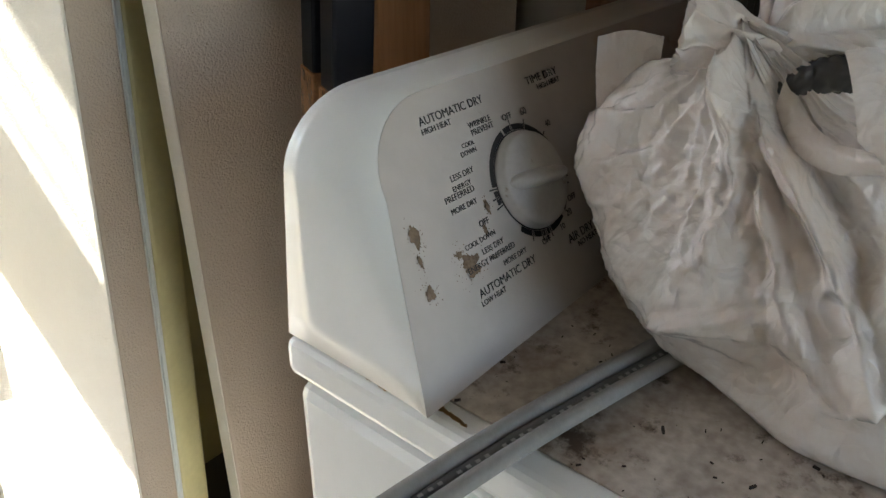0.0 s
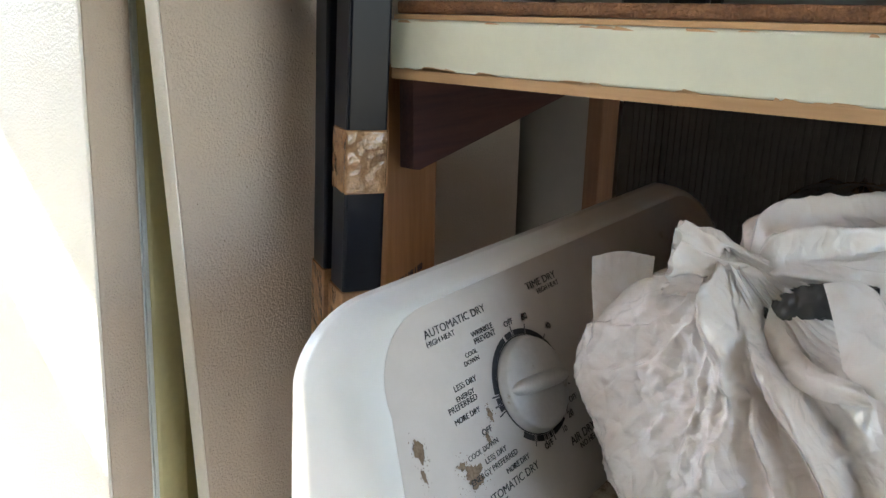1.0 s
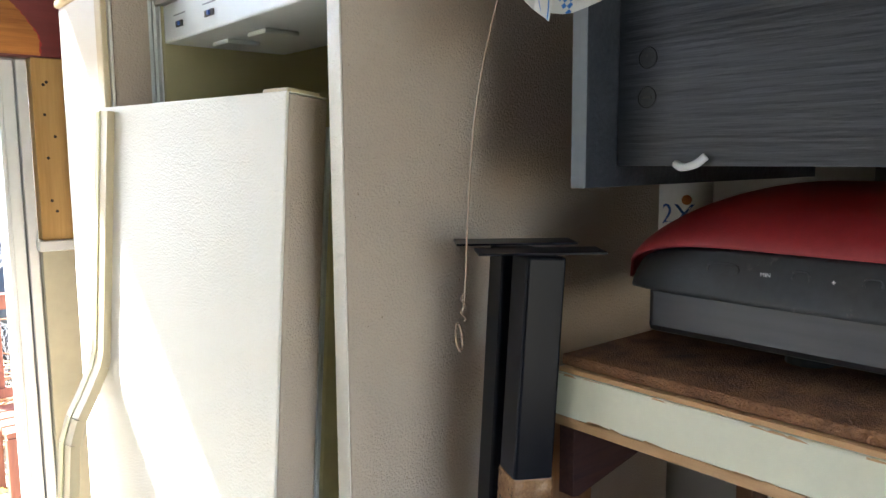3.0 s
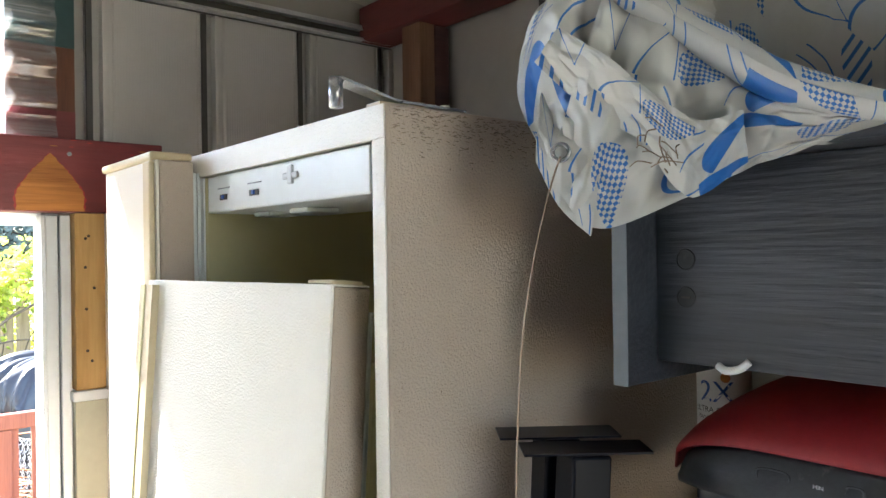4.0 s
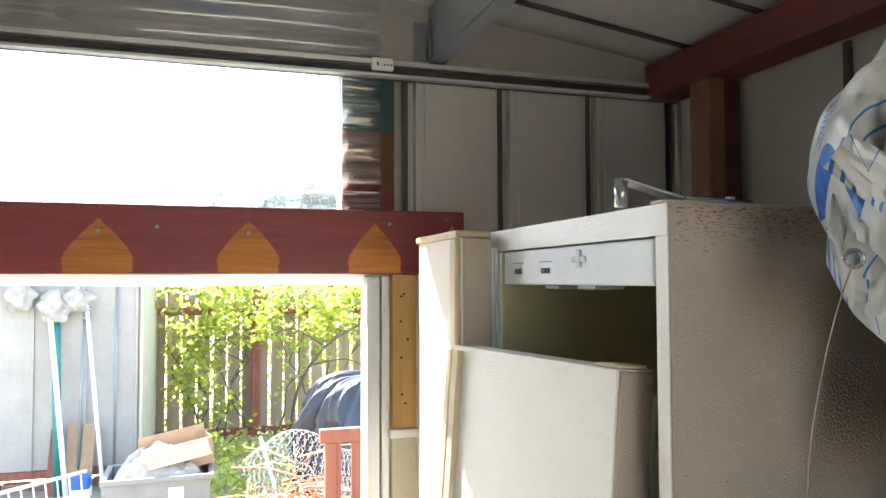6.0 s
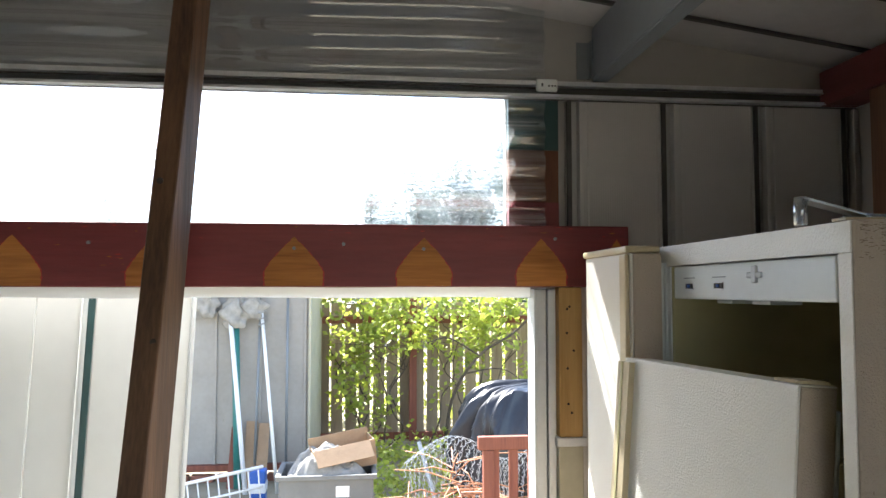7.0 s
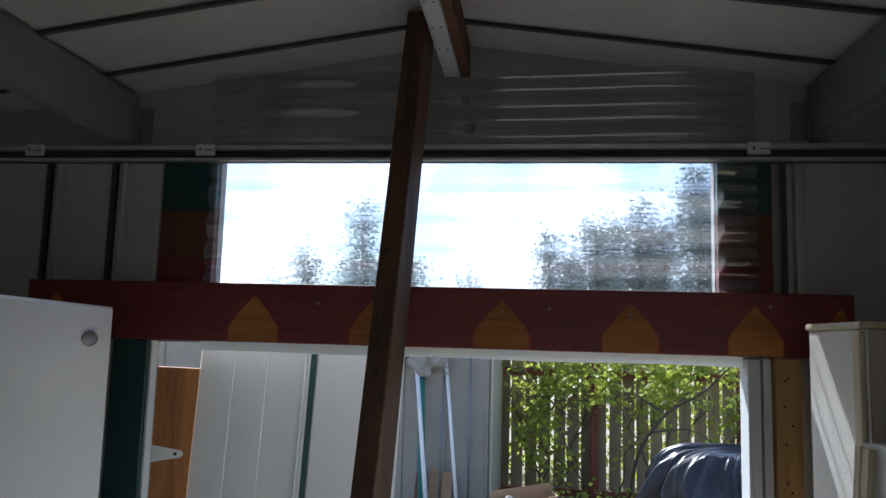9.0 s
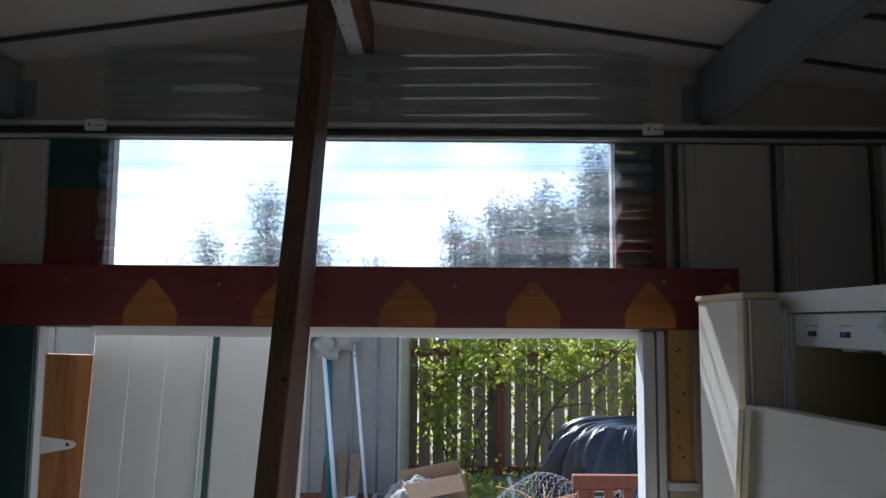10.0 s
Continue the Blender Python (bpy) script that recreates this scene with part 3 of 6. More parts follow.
for z0, z1, d in ((2.180, 2.192, 0.044), (2.152, 2.159, 0.050)):
    tr = part("track", boxed(-1.79, 1.19, YG - d, YG - d + 0.002, z0, z1), GALV, rail)
    part("shelf_leg", boxed(-1.79, 1.19, YG - d + 0.002, YG - 0.026, z0 + 0.001, z0 + 0.003), GALV, tr)
    part("lip", boxed(-1.79, 1.19, YG - d - 0.004, YG - d, z0, z0 + 0.002), GALV, tr)
# the groove's shade is put in as a dark-coloured strip
part("web", boxed(-1.79, 1.19, YG - 0.026, YG - 0.023, 2.150, 2.196), SEAM_AND_SHADE, rail, "dark strip painting the shade in the track groove")
for x in (-1.40, -0.938, 0.392):
    bm = boxed(x - 0.026, x + 0.026, YG - 0.052, YG - 0.041, 2.165, 2.195, 0.005)
    b = part("roller_bracket", bm, NYLON, rail, "white nylon bracket with small holes")
    for dx in (-0.012, 0.004, 0.012, 0.019):
        part("hole", boxed(x + dx - 0.002, x + dx + 0.002, YG - 0.0528, YG - 0.052, 2.176, 2.180 if dx > 0 else 2.184), SEAM_AND_SHADE, b)


# ---- beam with flames, jambs, clear sheet ----
BY0, BY1 = 1.790, 1.828
beam = thing("door_header", "maroon painted timber header with bare-wood flame shapes", "beam", (0, 1.81, 1.70))
part("timber", boxed(-1.36, 0.575, BY0, BY1, 1.705, 1.845, 0.003), REDPAINT, beam)


def flame(xc, w):
    """A bare-wood flame: an onion shape cut out of the red paint, with a brighter red rim."""
    rnd = random.Random(int(xc * 1000))
    for grow, y, m, nm in ((1.045, BY0 - 0.0008, FLAME_EDGE, "flame_rim"), (1.0, BY0 - 0.0016, FLAME, "flame")):
        pts = []
        for i in range(25):
            t = i / 24
            z = 1.707 + t * 0.108
            half = w / 2 * (1.02 - 0.10 * (0.25 - t)) if t < 0.25 else w / 2 * 1.02 * (1 - ((t - 0.25) / 0.75) ** 1.35)
            pts.append((half * grow + rnd.uniform(-0.0015, 0.0015), z))
        bm = bmesh.new()
        lf = [bm.verts.new((min(xc - h, 0.574), y, z)) for h, z in pts]
        rt = [bm.verts.new((min(xc + h, 0.574), y, z)) for h, z in pts]
        for i in range(24):
            bm.faces.new((lf[i], rt[i], rt[i + 1], lf[i + 1]))
        part(nm, bm, m, beam)


for xc, w in ((-1.28, 0.10), (-0.775, 0.120), (-0.482, 0.118), (-0.188, 0.125), (0.099, 0.122), (0.367, 0.115), (0.545, 0.085)):
    flame(xc, w)
for x, z in ((0.098, 1.79), (0.40, 1.815), (-0.188, 1.79), (-0.62, 1.80), (-0.08, 1.80)):
    bm = tube(bmesh.new(), [(x, BY0 - 0.003, z), (x, BY0 + 0.001, z)], 0.004, 10)
    part("screw_head", bm, CHANNEL, beam)

wear = random.Random(64)
for k in range(46):
    x, z = (wear.gauss(-0.57, 0.02), wear.uniform(1.735, 1.775)) if k < 12 else (wear.uniform(-1.3, 0.56), 1.845 - abs(wear.gauss(0, 0.02)))
    L, h = wear.uniform(0.004, 0.018), wear.uniform(0.0008, 0.0028)
    bm = bmesh.new()
    bm.faces.new([bm.verts.new((x + a * L, BY0 - 0.0007, min(z + b * h, 1.8435))) for a, b in ((0, 0), (0.6, -0.4), (1, 0.2), (0.7, 0.9), (0.2, 0.6))])
    part("paint_chip", bm, FLAME if k % 3 == 0 else FLAME_EDGE, beam)

sheet = tagged(part("corrugated_sheet", grid_mesh(6, 150, lambda u, v: Vector((-0.928 + 1.318 * u, 1.8365 + 0.0085 * math.cos(2 * math.pi * (1.7055 + 0.6745 * v - 0.02) / 0.0745), 1.7055 + 0.6745 * v + (0.004 * math.sin(9 * u) * v))), 0.0), CLEAR, None, "clear corrugated plastic sheet covering the gap above the doorway", True), "", "panel")
# white strip put in for the light caught along the sheet's bottom edge
part("sheet_edge", grid_mesh(40, 3, lambda u, v: Vector((-0.928 + 1.318 * u, 1.836 + 0.002 * v, 1.681 + 0.024 * v + 0.0012 * math.sin(17 * u)))), EDGE_LIGHT, sheet, "lower edge below the header, whitened for the light it catches")

for x0, x1, nm in ((0.304, 0.425, "r"), (-1.055, -0.914, "l")):
    th = thing("window_jamb", "brown jamb board with teal and red paint beside the gap", "board", ((x0 + x1) / 2, 1.86, 1.845), "jamb boards")
    y0, y1 = 1.848, 1.868
    part("bare_length", boxed(x0, x1, y0, y1, 1.905, 2.03), BROWN_JAMB, th)
    part("teal_length", boxed(x0, x1, y0 - 0.002, y1, 2.03, 2.162), TEAL, th, "dark teal painted length")
    part("red_length", boxed(x0, x1, y0 - 0.002, y1, 1.846, 1.905), REDPAINT, th, "maroon painted length")

post = thing("door_post", "knotty bare-wood door post under the header", "post", (0.44, 1.81, 0))
part("timber", boxed(0.408, 0.462, 1.792, 1.828, 1.365, 1.704, 0.002), JAMB_WOOD, post)
for z in (1.66, 1.60, 1.655, 1.52, 1.42, 1.44, 1.56):
    xk = 0.42 + 0.03 * ((z * 37) % 1)
    part("nail_hole", tube(bmesh.new(), [(xk, 1.7912, z), (xk, 1.793, z)], 0.003, 7), DEBRIS, post)
part("cap", boxed(0.400, 0.470, 1.785, 1.832, 1.345, 1.365, 0.003), ALU, post, "white metal cap bracket")
part("lower_post", boxed(0.405, 0.462, 1.790, 1.83, 0, 1.345, 0.002), SIDING_Y, post, "cream metal lower post")
frame_r = thing("door_frame", "white aluminium sliding-door frame upright", "door frame", (0.37, 1.82, 0))
for x0, x1, y0 in ((0.352, 0.360, 1.80), (0.362, 0.384, 1.815), (0.386, 0.404, 1.806)):
    part("profile", boxed(x0, x1, y0, 1.866, 0, 1.700, 0.002), ALU, frame_r)
post_l = thing("door_post", "dark teal painted timber post at the hinge side", "post", (-1.06, 1.81, 0))
part("timber", boxed(-1.125, -1.037, 1.79, 1.828, 0, 1.704, 0.002), TEAL, post_l)
part("edge_trim", boxed(-1.036, -1.030, 1.80, 1.828, 0, 1.702), ALU, post_l, "pale metal edge")

plate = thing("wall_plate", "oxide-red painted timber plate along the top of the wall", "beam", (1.13, 0, 2.15))
part("timber", boxed(1.09, 1.185, YB, 1.84, 2.152, 2.238, 0.003), REDPLATE, plate)
cpost = thing("corner_post", "rough brown stud supporting the wall plate", "post", (1.12, 1.63, 0))
part("timber", boxed(1.10, 1.144, 1.604, 1.674, 0, 2.151, 0.003), STUD, cpost)
# added stud whose dark colour stands in for the post's shaded side
part("dark_stud", boxed(1.146, 1.190, 1.606, 1.670, 0, 2.151, 0.003), STAINED, cpost, "added stud behind, dark for the post's unlit side")

pole = thing("timber_prop", "weathered timber prop leaning up to the ridge", "post", (-0.30, 0.6, 0))
top, foot = Vector((-0.374, 1.66, 2.436)), Vector((-0.478, 1.30, 0.0))


def twisted_stud(p, q, w, d, turn0, turn1, n=12):
    """A sawn stud from p to q whose section turns along its length, with worn corners."""
    bm, rings = bmesh.new(), []
    c = 0.0025
    prof = [(-w / 2 + c, -d / 2), (w / 2 - c, -d / 2), (w / 2, -d / 2 + c), (w / 2, d / 2 - c), (w / 2 - c, d / 2), (-w / 2 + c, d / 2), (-w / 2, d / 2 - c), (-w / 2, -d / 2 + c)]
    for i in range(n + 1):
        t = i / n
        m = Matrix.Translation(p.lerp(q, t)) @ Matrix.Rotation(turn0 + (turn1 - turn0) * t, 4, "Z")
        rings.append([bm.verts.new(m @ Vector((x + 0.0012 * noise.noise((t * 9, x * 60, y * 60)), y, 0))) for x, y in prof])
    for a, b in zip(rings, rings[1:]):
        for k in range(8):
            bm.faces.new((a[k], a[(k + 1) % 8], b[(k + 1) % 8], b[k]))
    bm.faces.new(rings[0][::-1]), bm.faces.new(rings[-1])
    return bm


part("timber", twisted_stud(foot, top, 0.046, 0.088, radians(-28), radians(-3)), POLE_WOOD, pole)
for t, dx in ((0.93, 0.006), (0.78, -0.008), (0.66, 0.01)):
    c = foot.lerp(top, t) + Vector((dx - 0.006, -0.0425, 0.0))
    part("knot", tube(bmesh.new(), [c, c + Vector((0, -0.004, -0.0018))], 0.006, 9), DEBRIS, pole)


# ---- door leaf, hinge ----
leaf = thing("door_leaf", "pale ribbed shed door swung part-way open", "door", (-1.0, 1.92, 0), "", "")
LM = Matrix.Translation((-1.085, 1.900, 0)) @ Matrix.Rotation(radians(30), 4, "Z") @ Matrix.Rotation(radians(2.6), 4, "Y")


def on_leaf(name, material, *a, label="", parent=None, bevel=0.002):
    return part(name, box(bmesh.new(), *a, bevel, LM), material, parent or leaf, label)


for x0, x1 in ((0.05, 0.135), (0.137, 0.222), (0.224, 0.325)):
    on_leaf("panel", DOORSKIN, x0, x1, 0.0, 0.012, 0.05, 1.78)
on_leaf("mullion", ALU, 0.327, 0.338, -0.010, 0.014, 0.04, 1.78)
on_leaf("trim", TEAL, 0.339, 0.356, -0.006, 0.014, 0.04, 1.78, label="dark teal trim strip")
on_leaf("panel", DOORSKIN, 0.358, 0.60, 0.0, 0.012, 0.05, 1.78)
on_leaf("edge_strip", ALU, 0.601, 0.612, -0.008, 0.016, 0.04, 1.78)
on_leaf("hinge_board", PLY, -0.083, 0.048, -0.020, -0.001, 0.3, 1.635, label="orange plywood hinge board")
hg = bmesh.new()
vs = [hg.verts.new(LM @ Vector((x, y, z))) for y in (-0.0235, -0.0205) for x, z in ((-0.070, 1.445), (0.022, 1.428), (0.030, 1.420), (0.022, 1.411), (-0.070, 1.395))]
hg.faces.new(vs[:5]), hg.faces.new(vs[9:4:-1])
for i in range(5):
    hg.faces.new((vs[i], vs[(i + 1) % 5], vs[(i + 1) % 5 + 5], vs[i + 5]))
hinge = part("strap_hinge", hg, NYLON, leaf, "pale metal strap hinge")
for x in (-0.068, 0.009):
    part("screw", box(bmesh.new(), x - 0.004, x + 0.004, -0.0255, -0.0236, 1.416, 1.424, 0.0015, LM), SEAM_AND_SHADE, hinge)


# ---- side-by-side fridge ----
FX, FY0, FY1, FZ = 0.486, 0.876, 1.60, 1.775
fridge = thing("refrigerator", "almond side-by-side refrigerator with one door taken off its hinge", "refrigerator", (0.8, 1.24, 0))
DIV = 1.375
bm = bmesh.new()
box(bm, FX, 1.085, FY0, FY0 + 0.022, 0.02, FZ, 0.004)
part("side_panel", bm, FRIDGE_SHADED, fridge, "pebbled side panel in a shaded beige tone, with scuffs")
part("side_panel", boxed(FX, 1.085, FY1 - 0.022, FY1, 0.02, FZ, 0.004), FRIDGE_SHADED, fridge)
part("front_trim", boxed(FX - 0.0022, FX - 0.0004, FY0 + 0.0005, FY0 + 0.0235, 0.03, FZ - 0.037, 0.0008), FRIDGE_LIT, fridge, "pebbled front edge in the lit tone")
part("top_trim", boxed(FX - 0.0024, FX - 0.0004, FY0 + 0.0005, FY1 - 0.001, FZ - 0.0365, FZ - 0.0015, 0.0008), FRIDGE_LIT, fridge)
part("top_panel", boxed(FX, 1.085, FY0 + 0.0225, FY1 - 0.0225, FZ - 0.036, FZ - 0.001, 0.003), FRIDGE_LIT, fridge, "pebbled top rail")
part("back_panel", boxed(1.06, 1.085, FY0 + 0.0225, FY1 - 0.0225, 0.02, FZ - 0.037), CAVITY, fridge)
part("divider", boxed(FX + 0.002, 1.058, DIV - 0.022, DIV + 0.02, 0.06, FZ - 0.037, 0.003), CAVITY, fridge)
part("divider_face", boxed(FX - 0.001, FX + 0.0015, DIV - 0.021, DIV + 0.019, 0.07, FZ - 0.038), LINER, fridge)
part("base", boxed(FX + 0.02, 1.055, FY0 + 0.03, FY1 - 0.03, 0.0, 0.058), SEAM_AND_SHADE, fridge)
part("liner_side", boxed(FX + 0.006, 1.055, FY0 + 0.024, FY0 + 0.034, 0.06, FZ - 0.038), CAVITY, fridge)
ctl = part("control_panel", boxed(FX + 0.004, FX + 0.20, FY0 + 0.036, DIV - 0.024, 1.683, FZ - 0.038, 0.003), LINER, fridge, "white control panel with slots")
for y, w in ((1.29, 0.022), (1.19, 0.026)):
    part("slot", boxed(FX + 0.002, FX + 0.0055, y - w / 2, y + w / 2, 1.700, 1.708), SEAM_AND_SHADE, ctl)
    part("slider", boxed(FX + 0.000, FX + 0.0045, y - 0.004, y + 0.002, 1.7015, 1.7065), BLUE, ctl)
    part("scale_mark", boxed(FX + 0.003, FX + 0.0052, y - 0.02, y + 0.02, 1.7165, 1.7178), CHANNEL, ctl)
kh = bmesh.new()
box(kh, FX + 0.001, FX + 0.0055, 1.068, 1.106, 1.714, 1.722, 0.002)
box(kh, FX + 0.000, FX + 0.005, 1.080, 1.092, 1.707, 1.731, 0.002)
part("keyhole", kh, ALU, ctl, "cross-shaped latch hole")
for y in (1.24, 1.13):
    part("vent", boxed(FX + 0.05, FX + 0.10, y, y + 0.05, 1.676, 1.6825, 0.002), LINER, fridge)
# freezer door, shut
fz = part("freezer_door", boxed(0.4185, 0.470, 1.352, FY1 + 0.004, 0.09, FZ - 0.014, 0.004), FRIDGE_SHADED, fridge, "almond freezer door with edges in a shaded beige tone, shut")
part("door_skin", boxed(0.414, 0.4182, 1.3525, FY1 + 0.004, 0.09, FZ - 0.014, 0.0018), FRIDGE_LIT, fz, "almond pebbled front in the lit tone")
part("handle_strip", boxed(0.4045, 0.4135, 1.356, 1.385, 0.12, FZ - 0.016, 0.003), FRIDGE_TRIM, fz, "yellowed full-height handle strip")
part("top_cap", boxed(0.408, 0.472, 1.362, FY1 + 0.008, FZ - 0.0135, FZ - 0.001, 0.004), FRIDGE_TRIM, fz)
for k in range(3):
    part("gasket", boxed(0.4705 + 0.005 * k, 0.4748 + 0.005 * k, 1.366 + 0.003 * (k % 2), FY1 - 0.01, 0.10, FZ - 0.03), LINER, fz)

# the loose door stands on the floor and leans against the cabinet
rdoor = thing("loose_door_slab", "almond refrigerator door standing loose on the floor against the refrigerator", "door", (0.38, 1.1, 0))
DW = 0.385
lean = math.atan2(0.080, 1.0)
DM = Matrix.Translation((0.337, 0.922, 0.0)) @ Matrix.Rotation(radians(90 + 10.5), 4, "Z") @ Matrix.Rotation(lean, 4, "X")


def on_door(name, material, *a, label="", parent=None, bevel=0.004, smooth=False):
    return part(name, box(bmesh.new(), *a, bevel, DM), material, parent or rdoor, label, smooth)


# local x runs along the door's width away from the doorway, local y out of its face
body = on_door("door_shell", FRIDGE_SHADED, 0.0, DW, -0.058, -0.0042, 0.005, 1.590, bevel=0.004, label="door edge in a shaded beige tone")
on_door("door_skin", FRIDGE_LIT, 0.0005, DW, -0.004, 0.0, 0.005, 1.592, bevel=0.0018, parent=body, label="almond pebbled front in the lit tone")
on_door("top_skin", FRIDGE_LIT, 0.0, DW, -0.056, -0.0045, 1.5902, 1.5920, bevel=0.0008, parent=body)
on_door("hinge_cap", FRIDGE_TRIM, 0.006, 0.05, -0.053, -0.006, 1.5925, 1.597, parent=body)
for k in range(3):
    on_door("gasket", LINER, 0.012 + 0.002 * (k % 2), DW - 0.012, -0.0640 - 0.0058 * k, -0.0585 - 0.0058 * k, 0.03, 1.562, bevel=0.001)
on_door("inner_liner", GASKET, 0.012, DW - 0.014, -0.120, -0.0762, 0.04, 1.50, label="yellowed inner liner")
hd = bmesh.new()
pts = [Vector((DW - 0.014, 0.004, z)) for z in (1.585, 1.45, 1.30, 1.262)] + [Vector((DW - 0.014, o, z)) for o, z in ((0.008, 1.240), (0.022, 1.205), (0.038, 1.172), (0.046, 1.14), (0.047, 1.0), (0.047, 0.7), (0.030, 0.64), (0.006, 0.58), (0.004, 0.1))]
for p, q in zip(pts, pts[1:]):
    bar(hd, DM @ p, DM @ q, 0.034, 0.013, DM.to_3x3() @ Vector((1, 0, 0)), 0.0)
part("handle", hd, FRIDGE_TRIM, rdoor, "yellowed handle that bows outward")
hl = bmesh.new()
for p, q in zip(pts, pts[1:]):
    bar(hl, DM @ (p + Vector((0.004, 0.0065, 0))), DM @ (q + Vector((0.004, 0.0065, 0))), 0.006, 0.003, DM.to_3x3() @ Vector((1, 0, 0)))
part("handle_groove", hl, GASKET, rdoor)

scr = random.Random(77)
sc_bm = bmesh.new()
for _ in range(520):
    x, z, L = scr.uniform(0.492, 0.80), FZ - abs(scr.gauss(0.014, 0.016)) - 0.004, scr.uniform(0.0012, 0.007)
    dz = scr.uniform(-0.0015, 0.0015)
    sc_bm.faces.new([sc_bm.verts.new((xx, FY0 - 0.0003, zz)) for xx, zz in ((x, z), (x + L, z + dz), (x + L, z + dz + 0.0008), (x, z + 0.0006))])
for _ in range(70):
    x, z, L = scr.uniform(0.492, 0.75), scr.uniform(0.5, 1.72), scr.uniform(0.0006, 0.0035)
    sc_bm.faces.new([sc_bm.verts.new((xx, FY0 - 0.0003, zz)) for xx, zz in ((x, z), (x + 0.0012, z), (x + 0.001, z + L), (x + 0.0002, z + L))])
tagged(part("scuff_patch", sc_bm, GRIME, fridge, "dark scuffs and nicks"), "", "", "", "stuff")

hp = thing("hinge_plate", "loose chrome hinge plate with a pin, lying on the refrigerator", "hinge", (0.53, 0.95, FZ))
bm = bmesh.new()
bar(bm, (0.605, 0.900, FZ + 0.0035), (0.520, 0.905, FZ + 0.006), 0.030, 0.003, Vector((0, 1, 0)))
bar(bm, (0.520, 0.905, FZ + 0.006), (0.452, 0.917, FZ + 0.026), 0.022, 0.003, Vector((0, 1, 0)))
part("plate", bm, CHROME, hp)
part("washer", boxed(0.49, 0.55, 0.892, 0.918, FZ, FZ + 0.004, 0.001), FRIDGE_TRIM, hp)
part("pin", tube(bmesh.new(), [(0.452, 0.917, FZ + 0.028), (0.452, 0.917, FZ - 0.004)], 0.0075, 14), CHROME, hp, "chrome hinge pin", True)
part("bolt", tube(bmesh.new(), [(0.585, 0.90, FZ + 0.0045), (0.585, 0.90, FZ + 0.010)], 0.006, 6), GALV, hp)


# ---- dryer ----
DX0, DX1, DY0, DY1, DZ = 0.386, 1.066, -0.06, 0.607, 0.915
dryer = thing("clothes_dryer", "white clothes dryer with a dirty top and stained control panel", "dryer", (0.72, 0.28, 0))
part("cabinet", boxed(DX0 + 0.003, DX1 - 0.004, DY0 + 0.01, DY1 - 0.01, 0.03, 0.872, 0.012), ENAMEL, dryer)
part("plinth", boxed(DX0 + 0.03, DX1 - 0.03, DY0 + 0.04, DY1 - 0.03, 0.0, 0.028), SEAM_AND_SHADE, dryer)
part("top_rim", boxed(DX0 + 0.003, DX1, DY0, DY1, 0.876, 0.912, 0.009, seg=3), ENAMEL, dryer, "white enamel top rim with yellow stains")
part("top_plate", boxed(DX0 + 0.028, DX1 - 0.02, DY0 + 0.03, DY1 - 0.03, 0.9125, 0.9155, 0.0012), DECK, dryer, "grimy rust-stained dryer top")
part("dryer_door", boxed(0.50, 0.95, DY0 - 0.012, DY0 + 0.008, 0.28, 0.76, 0.01), ENAMEL, dryer)


def face_y(z):
    return 0.455 + 0.58 * (z - 0.915)


def console():
    """A tilted face with a rounded upper corner, lofted back to an upright rear."""
    def outline(front):
        xb, xt, zt, r = (0.388, 0.428, 1.094, 0.055) if front else (0.392, 0.402, 1.099, 0.056)
        pts = [(xb, 0.9165)]
        z1 = zt - r
        for i in range(1, 7):
            t = i / 6
            pts.append((xb + (xt - xb) * t, 0.9165 + (z1 - 0.9165) * t))
        for i in range(1, 11):
            a = math.pi - math.pi / 2 * i / 10
            pts.append((xt + r * 1.25 + r * 1.25 * math.cos(a), z1 + r * math.sin(a)))
        return pts + [((DX0 + DX1) - x, z) for x, z in reversed(pts)]
    f, b = outline(True), outline(False)
    bm = bmesh.new()
    loops = []
    for k, (t, out) in enumerate(((0.0, 0.0), (0.06, 0.35), (0.2, 0.62), (0.5, 0.88), (0.8, 0.98), (1.0, 1.0))):
        ring = []
        for (xf, zf), (xb, zb) in zip(f, b):
            x, z = xf + (xb - xf) * out, zf + (zb - zf) * out
            y = face_y(zf) * (1 - t) + 0.602 * t
            ring.append(bm.verts.new((x, y, z)))
        loops.append(ring)
    n = len(f)
    for a, c in zip(loops, loops[1:]):
        for i in range(n):
            bm.faces.new((a[i], a[(i + 1) % n], c[(i + 1) % n], c[i]))
    bm.faces.new(loops[-1])
    con = part("console", bm, ENAMEL, dryer, "white console end and top", True)
    bm = bmesh.new()
    bm.faces.new([bm.verts.new((x, face_y(z) - 0.0004, z)) for x, z in f])
    part("console_face", bm, CONSOLE, con, "dusty grey-white control face with brown stains")
    return con


con = console()
TIP = math.atan(0.58)
FACE = Matrix.Translation((0.0, face_y(1.0) - 0.0012, 1.0)) @ Matrix.Rotation(radians(90) - TIP, 4, "X")
COSF = math.cos(TIP)


def face_m(x, z, off=0.0):
    return Matrix.Translation((x, face_y(z) - 0.0010 - off * COSF, z + off * math.sin(TIP))) @ Matrix.Rotation(radians(90) - TIP, 4, "X")


KX, KZ, KR = 0.579, 1.011, 0.040

